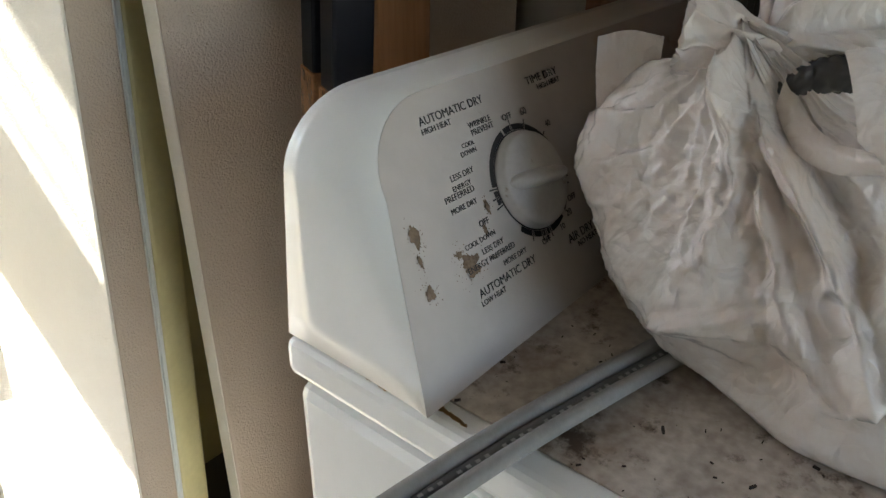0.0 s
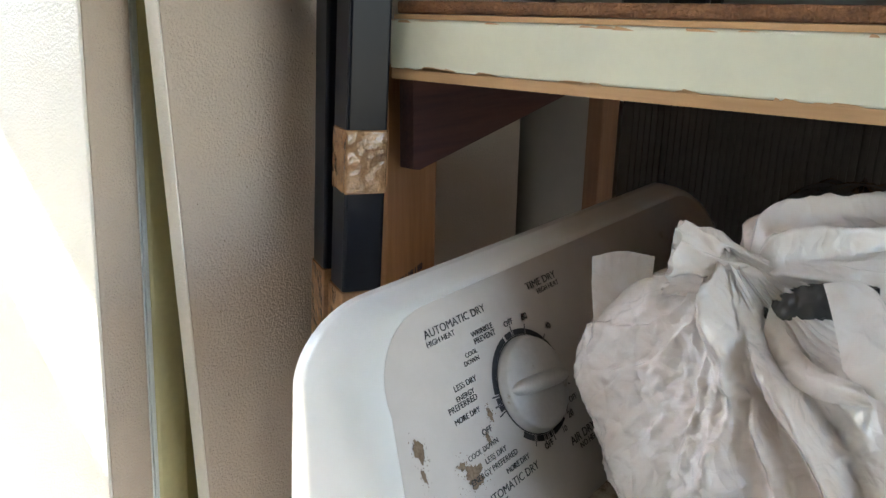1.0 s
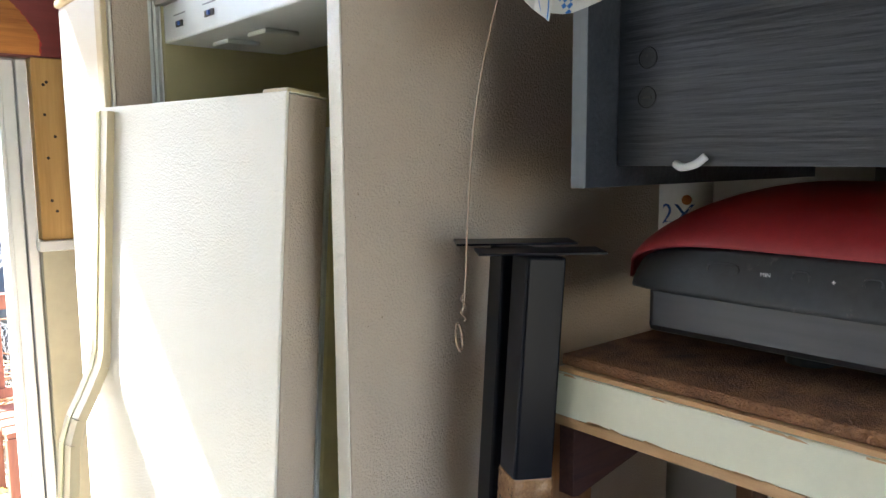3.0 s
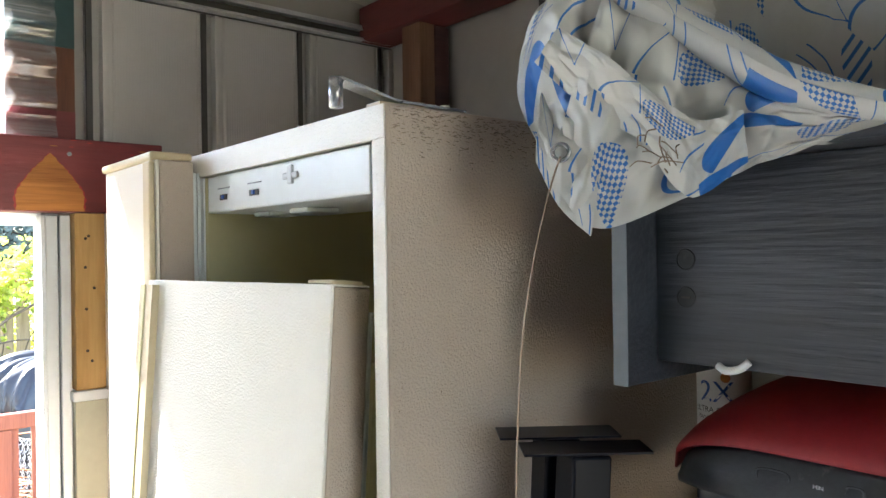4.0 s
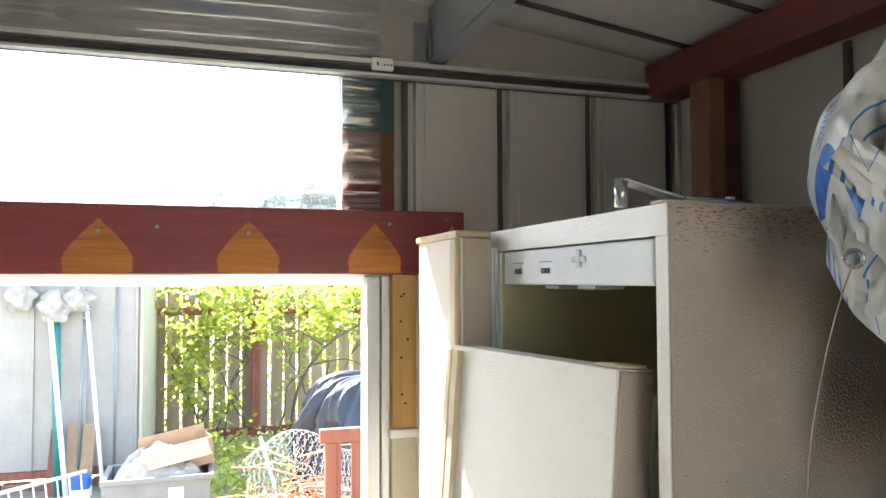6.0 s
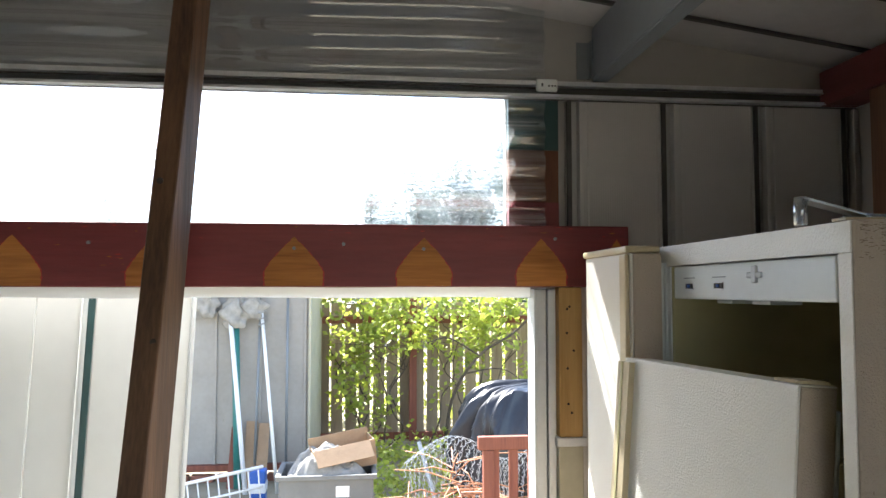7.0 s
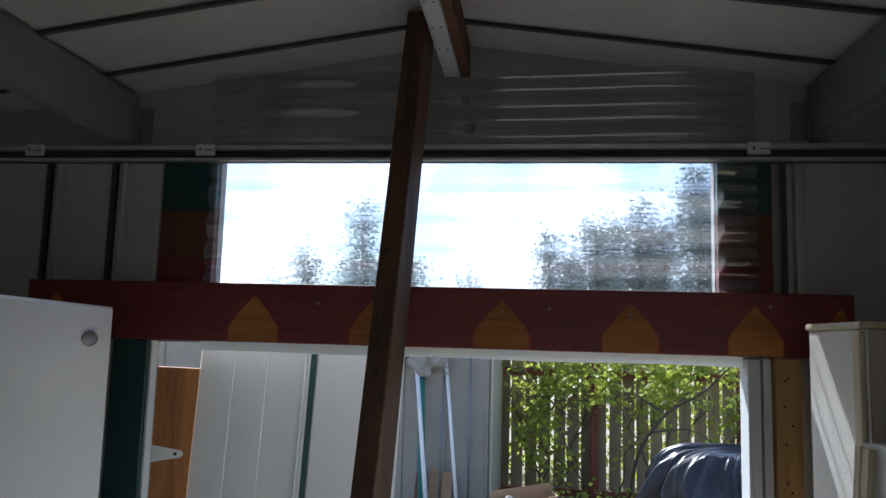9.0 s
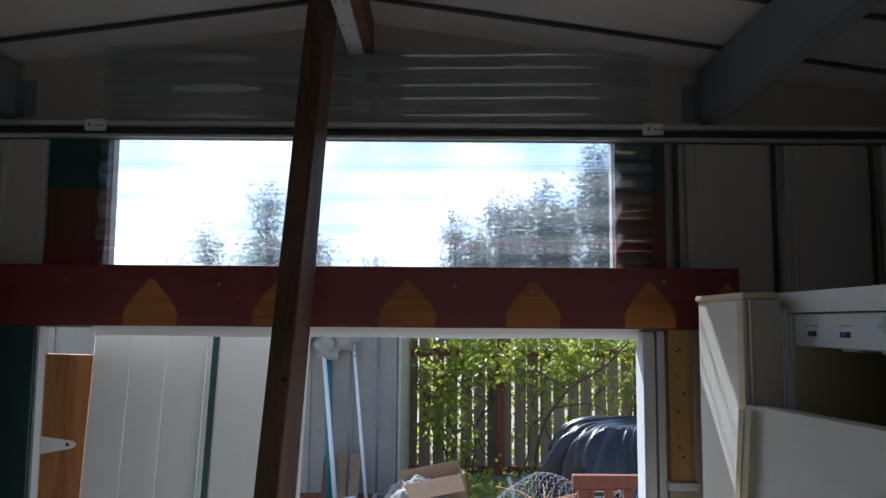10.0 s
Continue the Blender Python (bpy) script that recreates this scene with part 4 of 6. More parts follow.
# printed dial and words on the console
WORDS = (("AUTOMATIC DRY", 0.4846, 1.0733, 0.0751), ("HIGH HEAT", 0.4835, 1.0676, 0.0330), ("TIME DRY", 0.6203, 1.0733, 0.0478), ("HIGH HEAT", 0.6329, 1.0673, 0.0351),
         ("WRINKLE", 0.5328, 1.0604, 0.0278), ("PREVENT", 0.5331, 1.0552, 0.0280), ("COOL", 0.5176, 1.0500, 0.0151), ("DOWN", 0.5131, 1.0450, 0.0186),
         ("LESS DRY", 0.4928, 1.0335, 0.0273), ("ENERGY", 0.4911, 1.0270, 0.0218), ("PREFERRED", 0.4791, 1.0222, 0.0341), ("MORE DRY", 0.4808, 1.0143, 0.0302),
         ("OFF", 0.5741, 1.0561, 0.0125), ("60", 0.5987, 1.0547, 0.0080), ("40", 0.6249, 1.0398, 0.0074), ("OFF", 0.5034, 0.9988, 0.0119),
         ("COOL DOWN", 0.4800, 0.9899, 0.0365), ("LESS DRY", 0.4955, 0.9820, 0.0267), ("ENERGY PREFERRED", 0.4741, 0.9755, 0.0581), ("MORE DRY", 0.5128, 0.9680, 0.0303),
         ("AUTOMATIC DRY", 0.4762, 0.9584, 0.0730), ("LOW HEAT", 0.4745, 0.9530, 0.0300), ("OFF", 0.5646, 0.9651, 0.0124), ("OFF", 0.6171, 0.9826, 0.0123),
         ("20", 0.6078, 0.9734, 0.0080), ("10", 0.5933, 0.9671, 0.0069))
for text, x, z, w in WORDS:
    o = letters(text, 0.01, Matrix.Identity(4), PRINT, con, "printed_word")
    width = max(v.co.x for v in o.data.vertices)
    k = w / width
    o.data.transform(face_m(x, z) @ Matrix.Diagonal((k, min(k, 0.95), 1, 1)))
for text, x, z, w in (("AIR DRY", 0.5983, 0.9550, 0.0396), ("NO HEAT", 0.6083, 0.9490, 0.0314)):
    o = letters(text, 0.01, Matrix.Identity(4), PRINT, con, "printed_word")
    o.data.transform(face_m(x, z) @ Matrix.Diagonal((w / max(v.co.x for v in o.data.vertices),) * 2 + (1, 1)))


def arc(a0, a1, r0, r1, m, steps=10):
    bm = bmesh.new()
    A = [radians(a0 + (a1 - a0) * i / steps) for i in range(steps + 1)]
    i_ = [bm.verts.new(m @ Vector((r0 * math.sin(a), r0 * math.cos(a), 0))) for a in A]
    o_ = [bm.verts.new(m @ Vector((r1 * math.sin(a), r1 * math.cos(a), 0))) for a in A]
    for k in range(steps):
        bm.faces.new((i_[k], i_[k + 1], o_[k + 1], o_[k]))
    return bm


KM = face_m(KX, KZ)
for a0, a1 in ((-12, 0), (3, 22), (24, 52), (54, 92), (100, 103), (105, 110), (112, 120), (124, 142), (150, 176), (180, 184), (188, 191), (194, 206), (209, 226), (262, 268), (270, 276), (280, 345)):
    part("dial_mark", arc(a0, a1, 0.0425, 0.0475, KM), PRINT, con)
for a in (1.5, 23, 53, 104, 111, 178, 186, 192.5, 207.5, 269, 278, 260):
    part("dial_tick", arc(a - 0.7, a + 0.7, 0.0425, 0.0515, KM, 2), PRINT, con)


def knob():
    """A shallow round knob with a raised grip bar across it."""
    bm = bmesh.new()
    prof = [(0.0412, 0.0), (0.0412, 0.002), (0.0400, 0.003), (0.0390, 0.0075), (0.0370, 0.0092), (0.030, 0.0098), (0.0001, 0.0104)]
    n = 48
    rings = [[bm.verts.new(KM @ Vector((r * math.cos(2 * math.pi * i / n), r * math.sin(2 * math.pi * i / n), h))) for i in range(n)] for r, h in prof]
    for a, b in zip(rings, rings[1:]):
        for i in range(n):
            bm.faces.new((a[i], a[(i + 1) % n], b[(i + 1) % n], b[i]))
    k = part("dial_knob", bm, KNOB, con, "round grey-white timer knob with grime", True)
    g = bmesh.new()
    nu, nv = 24, 10
    rows = []
    for i in range(nu + 1):
        u = -1 + 2 * i / nu
        half = 0.0065 * (1 - abs(u) ** 3) ** 0.5 + 0.0008
        hgt = 0.011 * (1 - abs(u) ** 4) ** 0.5
        rows.append([g.verts.new(KM @ Matrix.Rotation(radians(-9), 4, "Z") @ Vector((u * 0.0365, half * math.cos(math.pi * j / nv), 0.0090 + hgt * math.sin(math.pi * j / nv)))) for j in range(nv + 1)])
    for a, b in zip(rows, rows[1:]):
        for j in range(nv):
            g.faces.new((a[j], a[j + 1], b[j + 1], b[j]))
    part("grip_bar", g, KNOB, k, "", True)
    # shadow at the knob's foot, painted as a thin black ring
    part("ring_shadow_gap", arc(0, 360, 0.0405, 0.0422, face_m(KX, KZ, -0.0002), 48), PRINT, con)


knob()


def stain(x, z, w, h, seed):
    """A patch of grime with a ragged edge, and specks around it."""
    rnd = random.Random(seed)
    m = face_m(x, z, -0.0001)
    bm = bmesh.new()
    n = 40
    ring = []
    for i in range(n):
        a = 2 * math.pi * i / n
        k = 0.62 + 0.38 * noise.noise((math.cos(a) * 1.4 + seed * 7, math.sin(a) * 1.4, seed)) + rnd.uniform(-0.10, 0.10)
        ring.append(bm.verts.new(m @ Vector((w * k * math.cos(a), h * k * math.sin(a), 0))))
    c = bm.verts.new(m @ Vector((0, 0, 0)))
    for i in range(n):
        bm.faces.new((c, ring[i], ring[(i + 1) % n]))
    for _ in range(int(60 * w / 0.015)):
        a, r, s = rnd.uniform(0, 6.28), abs(rnd.gauss(0.95, 0.35)), rnd.uniform(0.0002, 0.0007)
        p = Vector((w * r * math.cos(a), h * r * math.sin(a), 0.00005))
        bm.faces.new([bm.verts.new(m @ (p + Vector((s * math.cos(b), s * math.sin(b), 0)))) for b in (0, 1.6, 3.1, 4.7)])
    part("grime_patch", bm, GRIME, con, "dried brown grime")


for a in ((0.4395, 1.014, 0.007, 0.012, 1), (0.4350, 0.999, 0.003, 0.008, 2), (0.4805, 0.981, 0.016, 0.013, 3), (0.4325, 0.978, 0.007, 0.008, 4), (0.519, 1.009, 0.004, 0.009, 5), (0.508, 0.996, 0.004, 0.008, 6), (0.472, 0.990, 0.007, 0.005, 7)):
    stain(*a)
rnd = random.Random(5)
yl = bmesh.new()
for i in range(60):
    t = i / 59
    x, y = 0.4005 + 0.004 * math.sin(9 * t), 0.585 - 0.15 * t
    s = rnd.uniform(0.002, 0.005)
    yl.faces.new([yl.verts.new((x + rnd.uniform(0.4, 1) * s * math.cos(b), y + s * math.sin(b), 0.9124)) for b in (0, 1.1, 2.2, 3.3, 4.4, 5.4)])
part("rust_line", yl, mat("yellow_rust", (0.48, 0.30, 0.12), 0.8, 0, 0.3, 80), dryer, "yellow rust along the console foot")

# crumbs on the dryer top
cr = bmesh.new()
for _ in range(420):
    x, y = rnd.uniform(0.41, 1.0), rnd.uniform(0.05, 0.58)
    if y > face_y(0.92) - 0.005:
        continue
    s = rnd.choice((0.0004, 0.0005, 0.0007, 0.0009, 0.0011, 0.0020)) * rnd.uniform(0.7, 1.3)
    a = rnd.uniform(0, 3.1)
    bar(cr, (x, y, 0.9155 + s * 0.3), (x + 2.2 * s * math.cos(a), y + 2.2 * s * math.sin(a), 0.9155 + s * 0.5), s, s * 0.6, Vector((0, 0, 1)))
tagged(part("crumbs", cr, DEBRIS, None, "dark crumbs and bark bits scattered on the dryer"), "", "debris", "", "stuff")

# ---- rubber hose bundle over the dryer ----
hose = thing("rubber_seal_strip", "grey ribbed rubber seal strip lying across the dryer", "rubber strip", (0.45, 0.38, 0.92))
base = [(0.27, 0.415, 0.926), (0.335, 0.407, 0.925), (0.40, 0.396, 0.925), (0.47, 0.380, 0.926), (0.55, 0.361, 0.925), (0.64, 0.335, 0.925)]
for k, (off, r, m, h) in enumerate(((0.0095, 0.0062, RUBBER, 0.001), (0.0, 0.0045, RUBBER_DARK, -0.001), (-0.0085, 0.0058, RUBBER, 0.0), (0.0046, 0.0034, RUBBER_DARK, -0.003))):
    part("rib", tube(bmesh.new(), curve_pts([(x + off * 0.25, y + off, z + h) for x, y, z in base], 8), r, 12), m, hose, "", True)
for k in range(34):
    t = k / 34
    if (k * 7) % 5 == 0:
        continue
    x = 0.31 + 0.24 * t
    y = 0.4105 - 0.20 * (x - 0.31) - 0.06 * (x - 0.31) ** 2
    part("embossed_mark", bar(bmesh.new(), (x, y - 0.0004, 0.9300), (x + 0.003, y - 0.0012, 0.9300), 0.0022, 0.0006, Vector((0, 1, 0))), RUBBER, hose)


# ---- plastic bag ----
def path_point(pts, u):
    i = min(max(u, 0.0), 1.0) * (len(pts) - 1)
    k = min(int(i), len(pts) - 2)
    return pts[k].lerp(pts[k + 1], i - k)


def bag():
    C = Vector((0.672, 0.285, 1.03))
    knot = Vector((0.611, 0.358, 1.137))
    # the stuffed bag is a hull of slack flat faces: (outward direction, distance from its middle)
    faces = [(Vector(n).normalized(), d) for n, d in (
        ((-0.574, 0.736, -0.358), 0.186), ((-0.627, 0.363, -0.689), 0.171), ((-0.272, 0.831, 0.485), 0.197), ((0.132, 0.312, 0.941), 0.113),
        ((0, 0, -1), 0.1132), ((0.45, -0.89, 0), 0.19), ((0.8, 0.5, 0.1), 0.17), ((-0.5, -0.85, 0.15), 0.15), ((0.3, -0.5, 0.8), 0.105), ((0.1, 0.9, -0.4), 0.17))]
    for p, q, r in (((0.575, 0.479, 1.058), (0.607, 0.359, 1.137), (0.516, 0.322, 1.020)),
                    ((0.607, 0.355, 1.137), (0.516, 0.319, 1.020), (0.556, 0.245, 1.035)),
                    ((0.508, 0.350, 0.980), (0.518, 0.284, 1.010), (0.508, 0.255, 0.917))):
        p, q, r = Vector(p), Vector(q), Vector(r)
        n = (q - p).cross(r - p).normalized()
        if n.dot(p - C) < 0:
            n.negate()
        faces.append((n, n.dot(p - C)))
    def hull(w):
        return sum(max(0.0, n.dot(w) / d) ** 34 for n, d in faces) ** (-1 / 34)

    pole = (knot - C).normalized()
    e1 = pole.cross(Vector((0, 0, 1))).normalized()
    e2 = pole.cross(e1)
    # folds of the slack plastic: (line, height, half width); a negative height is a furrow
    folds = [([Vector(p) for p in ps], h, w) for ps, h, w in (
        (((0.605, 0.356, 1.128), (0.586, 0.345, 1.103), (0.557, 0.320, 1.063), (0.529, 0.292, 1.019), (0.519, 0.259, 0.984), (0.518, 0.234, 0.965)), 0.017, 0.013),
        (((0.605, 0.350, 1.128), (0.589, 0.338, 1.104), (0.573, 0.312, 1.079), (0.554, 0.284, 1.048), (0.542, 0.263, 1.025), (0.532, 0.244, 1.004), (0.515, 0.215, 0.950)), 0.026, 0.017),
        (((0.615, 0.364, 1.129), (0.586, 0.346, 1.103), (0.564, 0.336, 1.075), (0.537, 0.335, 1.040), (0.520, 0.329, 1.011)), 0.012, 0.016),
        (((0.516, 0.362, 0.975), (0.512, 0.340, 0.986), (0.517, 0.314, 0.999), (0.520, 0.291, 1.001)), 0.011, 0.012),
        (((0.591, 0.463, 1.073), (0.582, 0.418, 1.083), (0.587, 0.383, 1.100), (0.606, 0.369, 1.124)), 0.011, 0.013),
        (((0.560, 0.440, 1.050), (0.562, 0.405, 1.075), (0.580, 0.375, 1.100)), 0.007, 0.010),
        (((0.530, 0.352, 1.020), (0.545, 0.362, 1.050), (0.575, 0.362, 1.090)), 0.006, 0.012),
        (((0.556, 0.249, 1.036), (0.548, 0.225, 1.010), (0.535, 0.205, 0.970)), 0.016, 0.016),
        (((0.600, 0.338, 1.110), (0.581, 0.313, 1.088), (0.570, 0.290, 1.068), (0.564, 0.269, 1.053)), -0.017, 0.016),
        (((0.560, 0.273, 1.050), (0.548, 0.252, 1.028), (0.536, 0.260, 1.016), (0.530, 0.243, 1.002)), -0.014, 0.012),
        (((0.580, 0.340, 1.095), (0.570, 0.331, 1.081), (0.556, 0.305, 1.056), (0.543, 0.280, 1.033), (0.532, 0.266, 1.013)), -0.018, 0.013),
        (((0.565, 0.335, 1.078), (0.557, 0.329, 1.064), (0.537, 0.314, 1.035), (0.525, 0.298, 1.015)), -0.018, 0.019),
        (((0.518, 0.356, 0.964), (0.512, 0.318, 0.958), (0.512, 0.284, 0.961), (0.510, 0.250, 0.955)), -0.014, 0.026))]

    folds = [([C + (p - C).normalized() * hull((p - C).normalized()) for p in curve_pts(ps, 3)], h, w) for ps, h, w in folds]

    def gap(p, ps):
        best, where, side = 9.0, 0.0, 0.0
        for i, (a, b) in enumerate(zip(ps, ps[1:])):
            d = b - a
            t = min(1.0, max(0.0, (p - a).dot(d) / d.length_squared))
            g = (p - a - d * t).length
            if g < best:
                best, where, side = g, (i + t) / (len(ps) - 1), d.cross(p - a).dot(p - C)
        return best, where, side

    def f(u, v):
        a, e = 2 * math.pi * u, math.pi * (1 - v)
        w = pole * math.cos(e) + (e1 * math.cos(a) + e2 * math.sin(a)) * math.sin(e)
        r = hull(w)
        p = C + w * r
        near = 0.0
        for ps, h, wd in folds:
            if (p - ps[0]).length > 0.22:
                continue
            g, t, side = gap(p, ps)
            # each fold leans over: one flank long, the other steep
            ww = wd * (1.7 if side < 0 else 0.42) if h > 0 else wd
            if g < ww:
                near += h * (1 - g / ww) ** (1.3 if h > 0 else 0.8) * min(1.0, 0.25 + 4 * t) * min(1.0, 0.1 + 4 * (1 - t))
        fan = max(0.0, 1 - (p - knot).length / 0.12)
        gather = fan * (0.009 * ridge_wave(19 * a + 2.5 * noise.noise(w * 3)) + 0.005 * ridge_wave(43 * a + 3 * noise.noise(w * 5)))
        q = p + 0.012 * noise.noise_vector(p * 26)
        flank = max(0.0, 1 - (p - Vector((0.545, 0.395, 1.030))).length / 0.11)
        slack = 0.008 * noise.noise(p * 13) - 0.020 * creases(q, 9) - (0.0025 + 0.0055 * flank) * creases(q + Vector((3, 1, 2)), 46) - (0.0012 + 0.0035 * flank) * creases(q, 110)
        amp = min(1.0, max(0.0, (p.z - 0.917) / 0.02))
        r += amp * (near + gather + slack + 0.006) + 0.012 * math.exp(-((e / 0.13) ** 2))
        p = C + w * r
        p.z = max(p.z, 0.9166)
        return p

    body = grid_mesh(460, 260, f)
    bmesh.ops.remove_doubles(body, verts=body.verts, dist=0.0002)

    def pouch(base, axis, length, wide, deep, n, seed, grow):
        # gathered plastic that opens out from the knot
        base, axis = Vector(base), Vector(axis).normalized()
        s = axis.cross(Vector((-0.85, -0.2, 0.4))).normalized()
        t = axis.cross(s)

        def g(u, v):
            a = 2 * math.pi * u
            k = v ** grow
            fold = 1 + (0.34 - 0.12 * v) * (ridge_wave(n * a + 2.4 * noise.noise((math.cos(a) + seed, math.sin(a), v * 1.5))) - 0.4) + 0.12 * noise.noise((math.cos(a) * 2, math.sin(a) * 2 + seed, v * 3))
            p = base + axis * length * (v + 0.10 * v * noise.noise((math.cos(a) * 2.5, math.sin(a) * 2.5, seed))) + (s * math.cos(a) * (0.009 + wide * k) + t * math.sin(a) * (0.009 + deep * k)) * fold
            return p + axis.orthogonal() * 0.006 * k * (creases(p, 30) - 0.2) + Vector((0, 0, 0.004)) * k * creases(p, 60)
        return grid_mesh(150, 46, g)

    def ribbon(upper, lower, bulge, seed, nu=60, nv=30):
        up, lo = curve_pts(upper, 8), curve_pts(lower, 8)

        def g(u, v):
            p = path_point(up, u).lerp(path_point(lo, u), v)
            return p + Vector((-0.85, -0.2, 0.4)) * (bulge * math.sin(math.pi * v) + 0.006 * (creases(p + Vector((seed, 0, 0)), 22) - 0.15) + 0.003 * creases(p, 60) + 0.004 * noise.noise(p * 40))
        return grid_mesh(nu, nv, g)

    tie = bmesh.new()
    for k in range(2):
        ring = [knot + Vector((0.011 * math.cos(b), 0.011 * math.sin(b), -0.002 + 0.004 * k + 0.003 * math.sin(2 * b + k))) for b in (2 * math.pi * i / 18 for i in range(19))]
        tube(tie, ring, 0.0048, 9)

    th = thing("plastic_bag", "knotted white plastic bag stuffed full, sitting on the dryer", "bag", (C.x, C.y, 0.916))
    part("bag_body", body, BAG, th, "", True)
    part("bag_mouth", pouch(knot + Vector((0.012, 0.004, 0)), (0.66, -0.66, -0.03), 0.17, 0.048, 0.040, 9, 1.0, 0.20), BAG, th, "", True)
    part("knot", tie, BAG, th, "", True)
    part("handle_stub", pouch(knot, (-0.30, 0.66, 0.10), 0.052, 0.017, 0.014, 9, 4.0, 0.5), BAG, th, "", True)
    part("handle_end", ribbon([(0.582, 0.464, 1.134), (0.597, 0.447, 1.138), (0.613, 0.428, 1.134)], [(0.592, 0.462, 1.070), (0.607, 0.446, 1.074), (0.619, 0.430, 1.078)], 0.004, 2.0, 24, 20), BAG, th, "", True)
    part("handle_end", ribbon([(0.600, 0.308, 1.146), (0.601, 0.294, 1.151), (0.603, 0.280, 1.149), (0.606, 0.268, 1.134)], [(0.573, 0.283, 1.103), (0.569, 0.266, 1.094), (0.571, 0.250, 1.092), (0.578, 0.236, 1.098)], 0.014, 5.0), BAG, th, "", True)
    part("handle_loop", ribbon([(0.603, 0.338, 1.126), (0.588, 0.318, 1.108), (0.577, 0.297, 1.099), (0.570, 0.272, 1.099)], [(0.586, 0.336, 1.104), (0.573, 0.312, 1.086), (0.566, 0.288, 1.083), (0.563, 0.262, 1.090)], 0.007, 7.0), BAG, th, "", True)
    wr = curve_pts([(0.607, 0.345, 1.112), (0.611, 0.324, 1.124), (0.617, 0.302, 1.130), (0.625, 0.28, 1.13)], 8)

    def wrapper(u, v):
        a = 2 * math.pi * v
        d = Vector((math.cos(a), 0.3 * math.cos(a), math.sin(a)))
        return path_point(wr, u) + d * (0.012 + 0.004 * creases(Vector((u * 0.07, math.cos(a) * 0.012, math.sin(a) * 0.012)), 130))
    part("dark_wrapper", grid_mesh(70, 40, wrapper), SACK, th, "shiny black wrapper inside", True)


bag()


# added panel: its dark colour stands in for shade on the wall under the shelf
rib = thing("ribbed_panel", "added dark ribbed panel painting the unlit wall behind the dryer", "panel", (1.18, 0.13, 0))
RIB_SHADE = mat("shaded_ribbed_wall", (0.055, 0.045, 0.040), 0.7, 0, 0.25, 8, 0.2, 80)
part("board", boxed(1.183, 1.192, -0.50, 0.752, 0, 1.222), RIB_SHADE, rib)
ribs = bmesh.new()
for k in range(124):
    box(ribs, 1.180, 1.1835, -0.497 + 0.01 * k, -0.491 + 0.01 * k, 0.01, 1.22)
tagged(part("ribbing", ribs, RIB_SHADE, rib), "", "", "", "stuff")

sack = thing("plastic_sack", "dark crumpled plastic sack behind the bag on the dryer", "bag", (0.92, 0.34, 0.916))


def sack_form(u, v):
    a = 2 * math.pi * u
    e = v * math.pi / 2
    q = Vector((math.cos(a), math.sin(a), v))
    r = (0.105 + 0.03 * creases(q, 2.2) + 0.02 * ridge_wave(9 * a + 4 * v)) * math.cos(e) ** 0.6
    return Vector((0.93 + r * math.cos(a), 0.355 + 0.9 * r * math.sin(a), 0.9165 + 0.225 * math.sin(e) + 0.012 * creases(q, 5)))


part("sheet", grid_mesh(120, 50, sack_form), SACK, sack, "", True)


# ---- shelf ----
SX, SY1, SY0 = 0.640, 0.730, -1.2
shelf = thing("wall_shelf", "timber wall shelf with chipped cream rail and brown board top", "shelf", (0.9, -0.2, 1.25))
part("front_rail", boxed(SX, SX + 0.040, SY0, SY1, 1.2535, 1.299, 0.002), CREAM, shelf, "front rail in chipped cream paint")
part("rail_underside", boxed(SX + 0.001, SX + 0.040, SY0, SY1 - 0.001, 1.2435, 1.2532), PINE_Y, shelf, "raw pine lower strip")
part("bare_lip", boxed(SX + 0.002, SX + 0.03, SY0, SY1 - 0.004, 1.2995, 1.304), PINE_Y, shelf)
part("shelf_board", boxed(SX + 0.008, XR - 0.015, SY0, SY1 - 0.002, 1.3045, 1.316, 0.002), BOARD, shelf, "rough brown particle board")
part("cleat", boxed(XR - 0.06, XR - 0.016, SY0, SY1, 1.235, 1.303), PINE_Y, shelf)
chips = bmesh.new()
for k in range(60):
    y, L = rnd.uniform(SY0 + 1.2, SY1 - 0.02), rnd.uniform(0.004, 0.03)
    h = rnd.uniform(0.0008, 0.0035)
    zz = 1.2535 if rnd.random() < 0.65 else 1.299 - h
    chips.faces.new([chips.verts.new((SX - 0.0004, yy, z)) for yy, z in ((y, zz), (y + L, zz), (y + L * 0.8, zz + h), (y + L * 0.3, zz + h * rnd.uniform(0.5, 1)))])
tagged(part("paint_chip_patch", chips, PINE_Y, shelf, "bare wood where paint has flaked"), "", "", "", "stuff")
leg = thing("pine_upright", "orange pine board upright standing beside the refrigerator", "post", (0.72, 0.79, 0))
part("timber", bar(bmesh.new(), (0.712, 0.800, 0.0), (0.742, 0.800, 1.2485), 0.086, 0.019, Vector((1, 0, 0)), 0.0015), PINE_Z, leg)
for k in range(22):
    if (k * 5) % 7 in (0, 3):
        continue
    part("barcode_bar", boxed(0.705 + k * 0.0024, 0.7062 + k * 0.0024, 0.7893, 0.7900, 0.988 + 0.0006 * k, 0.996 + 0.0006 * k), PRINT, leg)
brace = thing("brace_board", "dark purple-stained board bracing the shelf", "board", (0.85, 0.77, 1.2))
bm = bmesh.new()
vs = [bm.verts.new((x, y, z)) for y in (0.745, 0.765) for x, z in ((0.690, 1.248), (1.15, 1.248), (1.15, 1.225), (0.700, 1.140), (0.690, 1.142))]
bm.faces.new(vs[:5]), bm.faces.new(vs[9:4:-1])
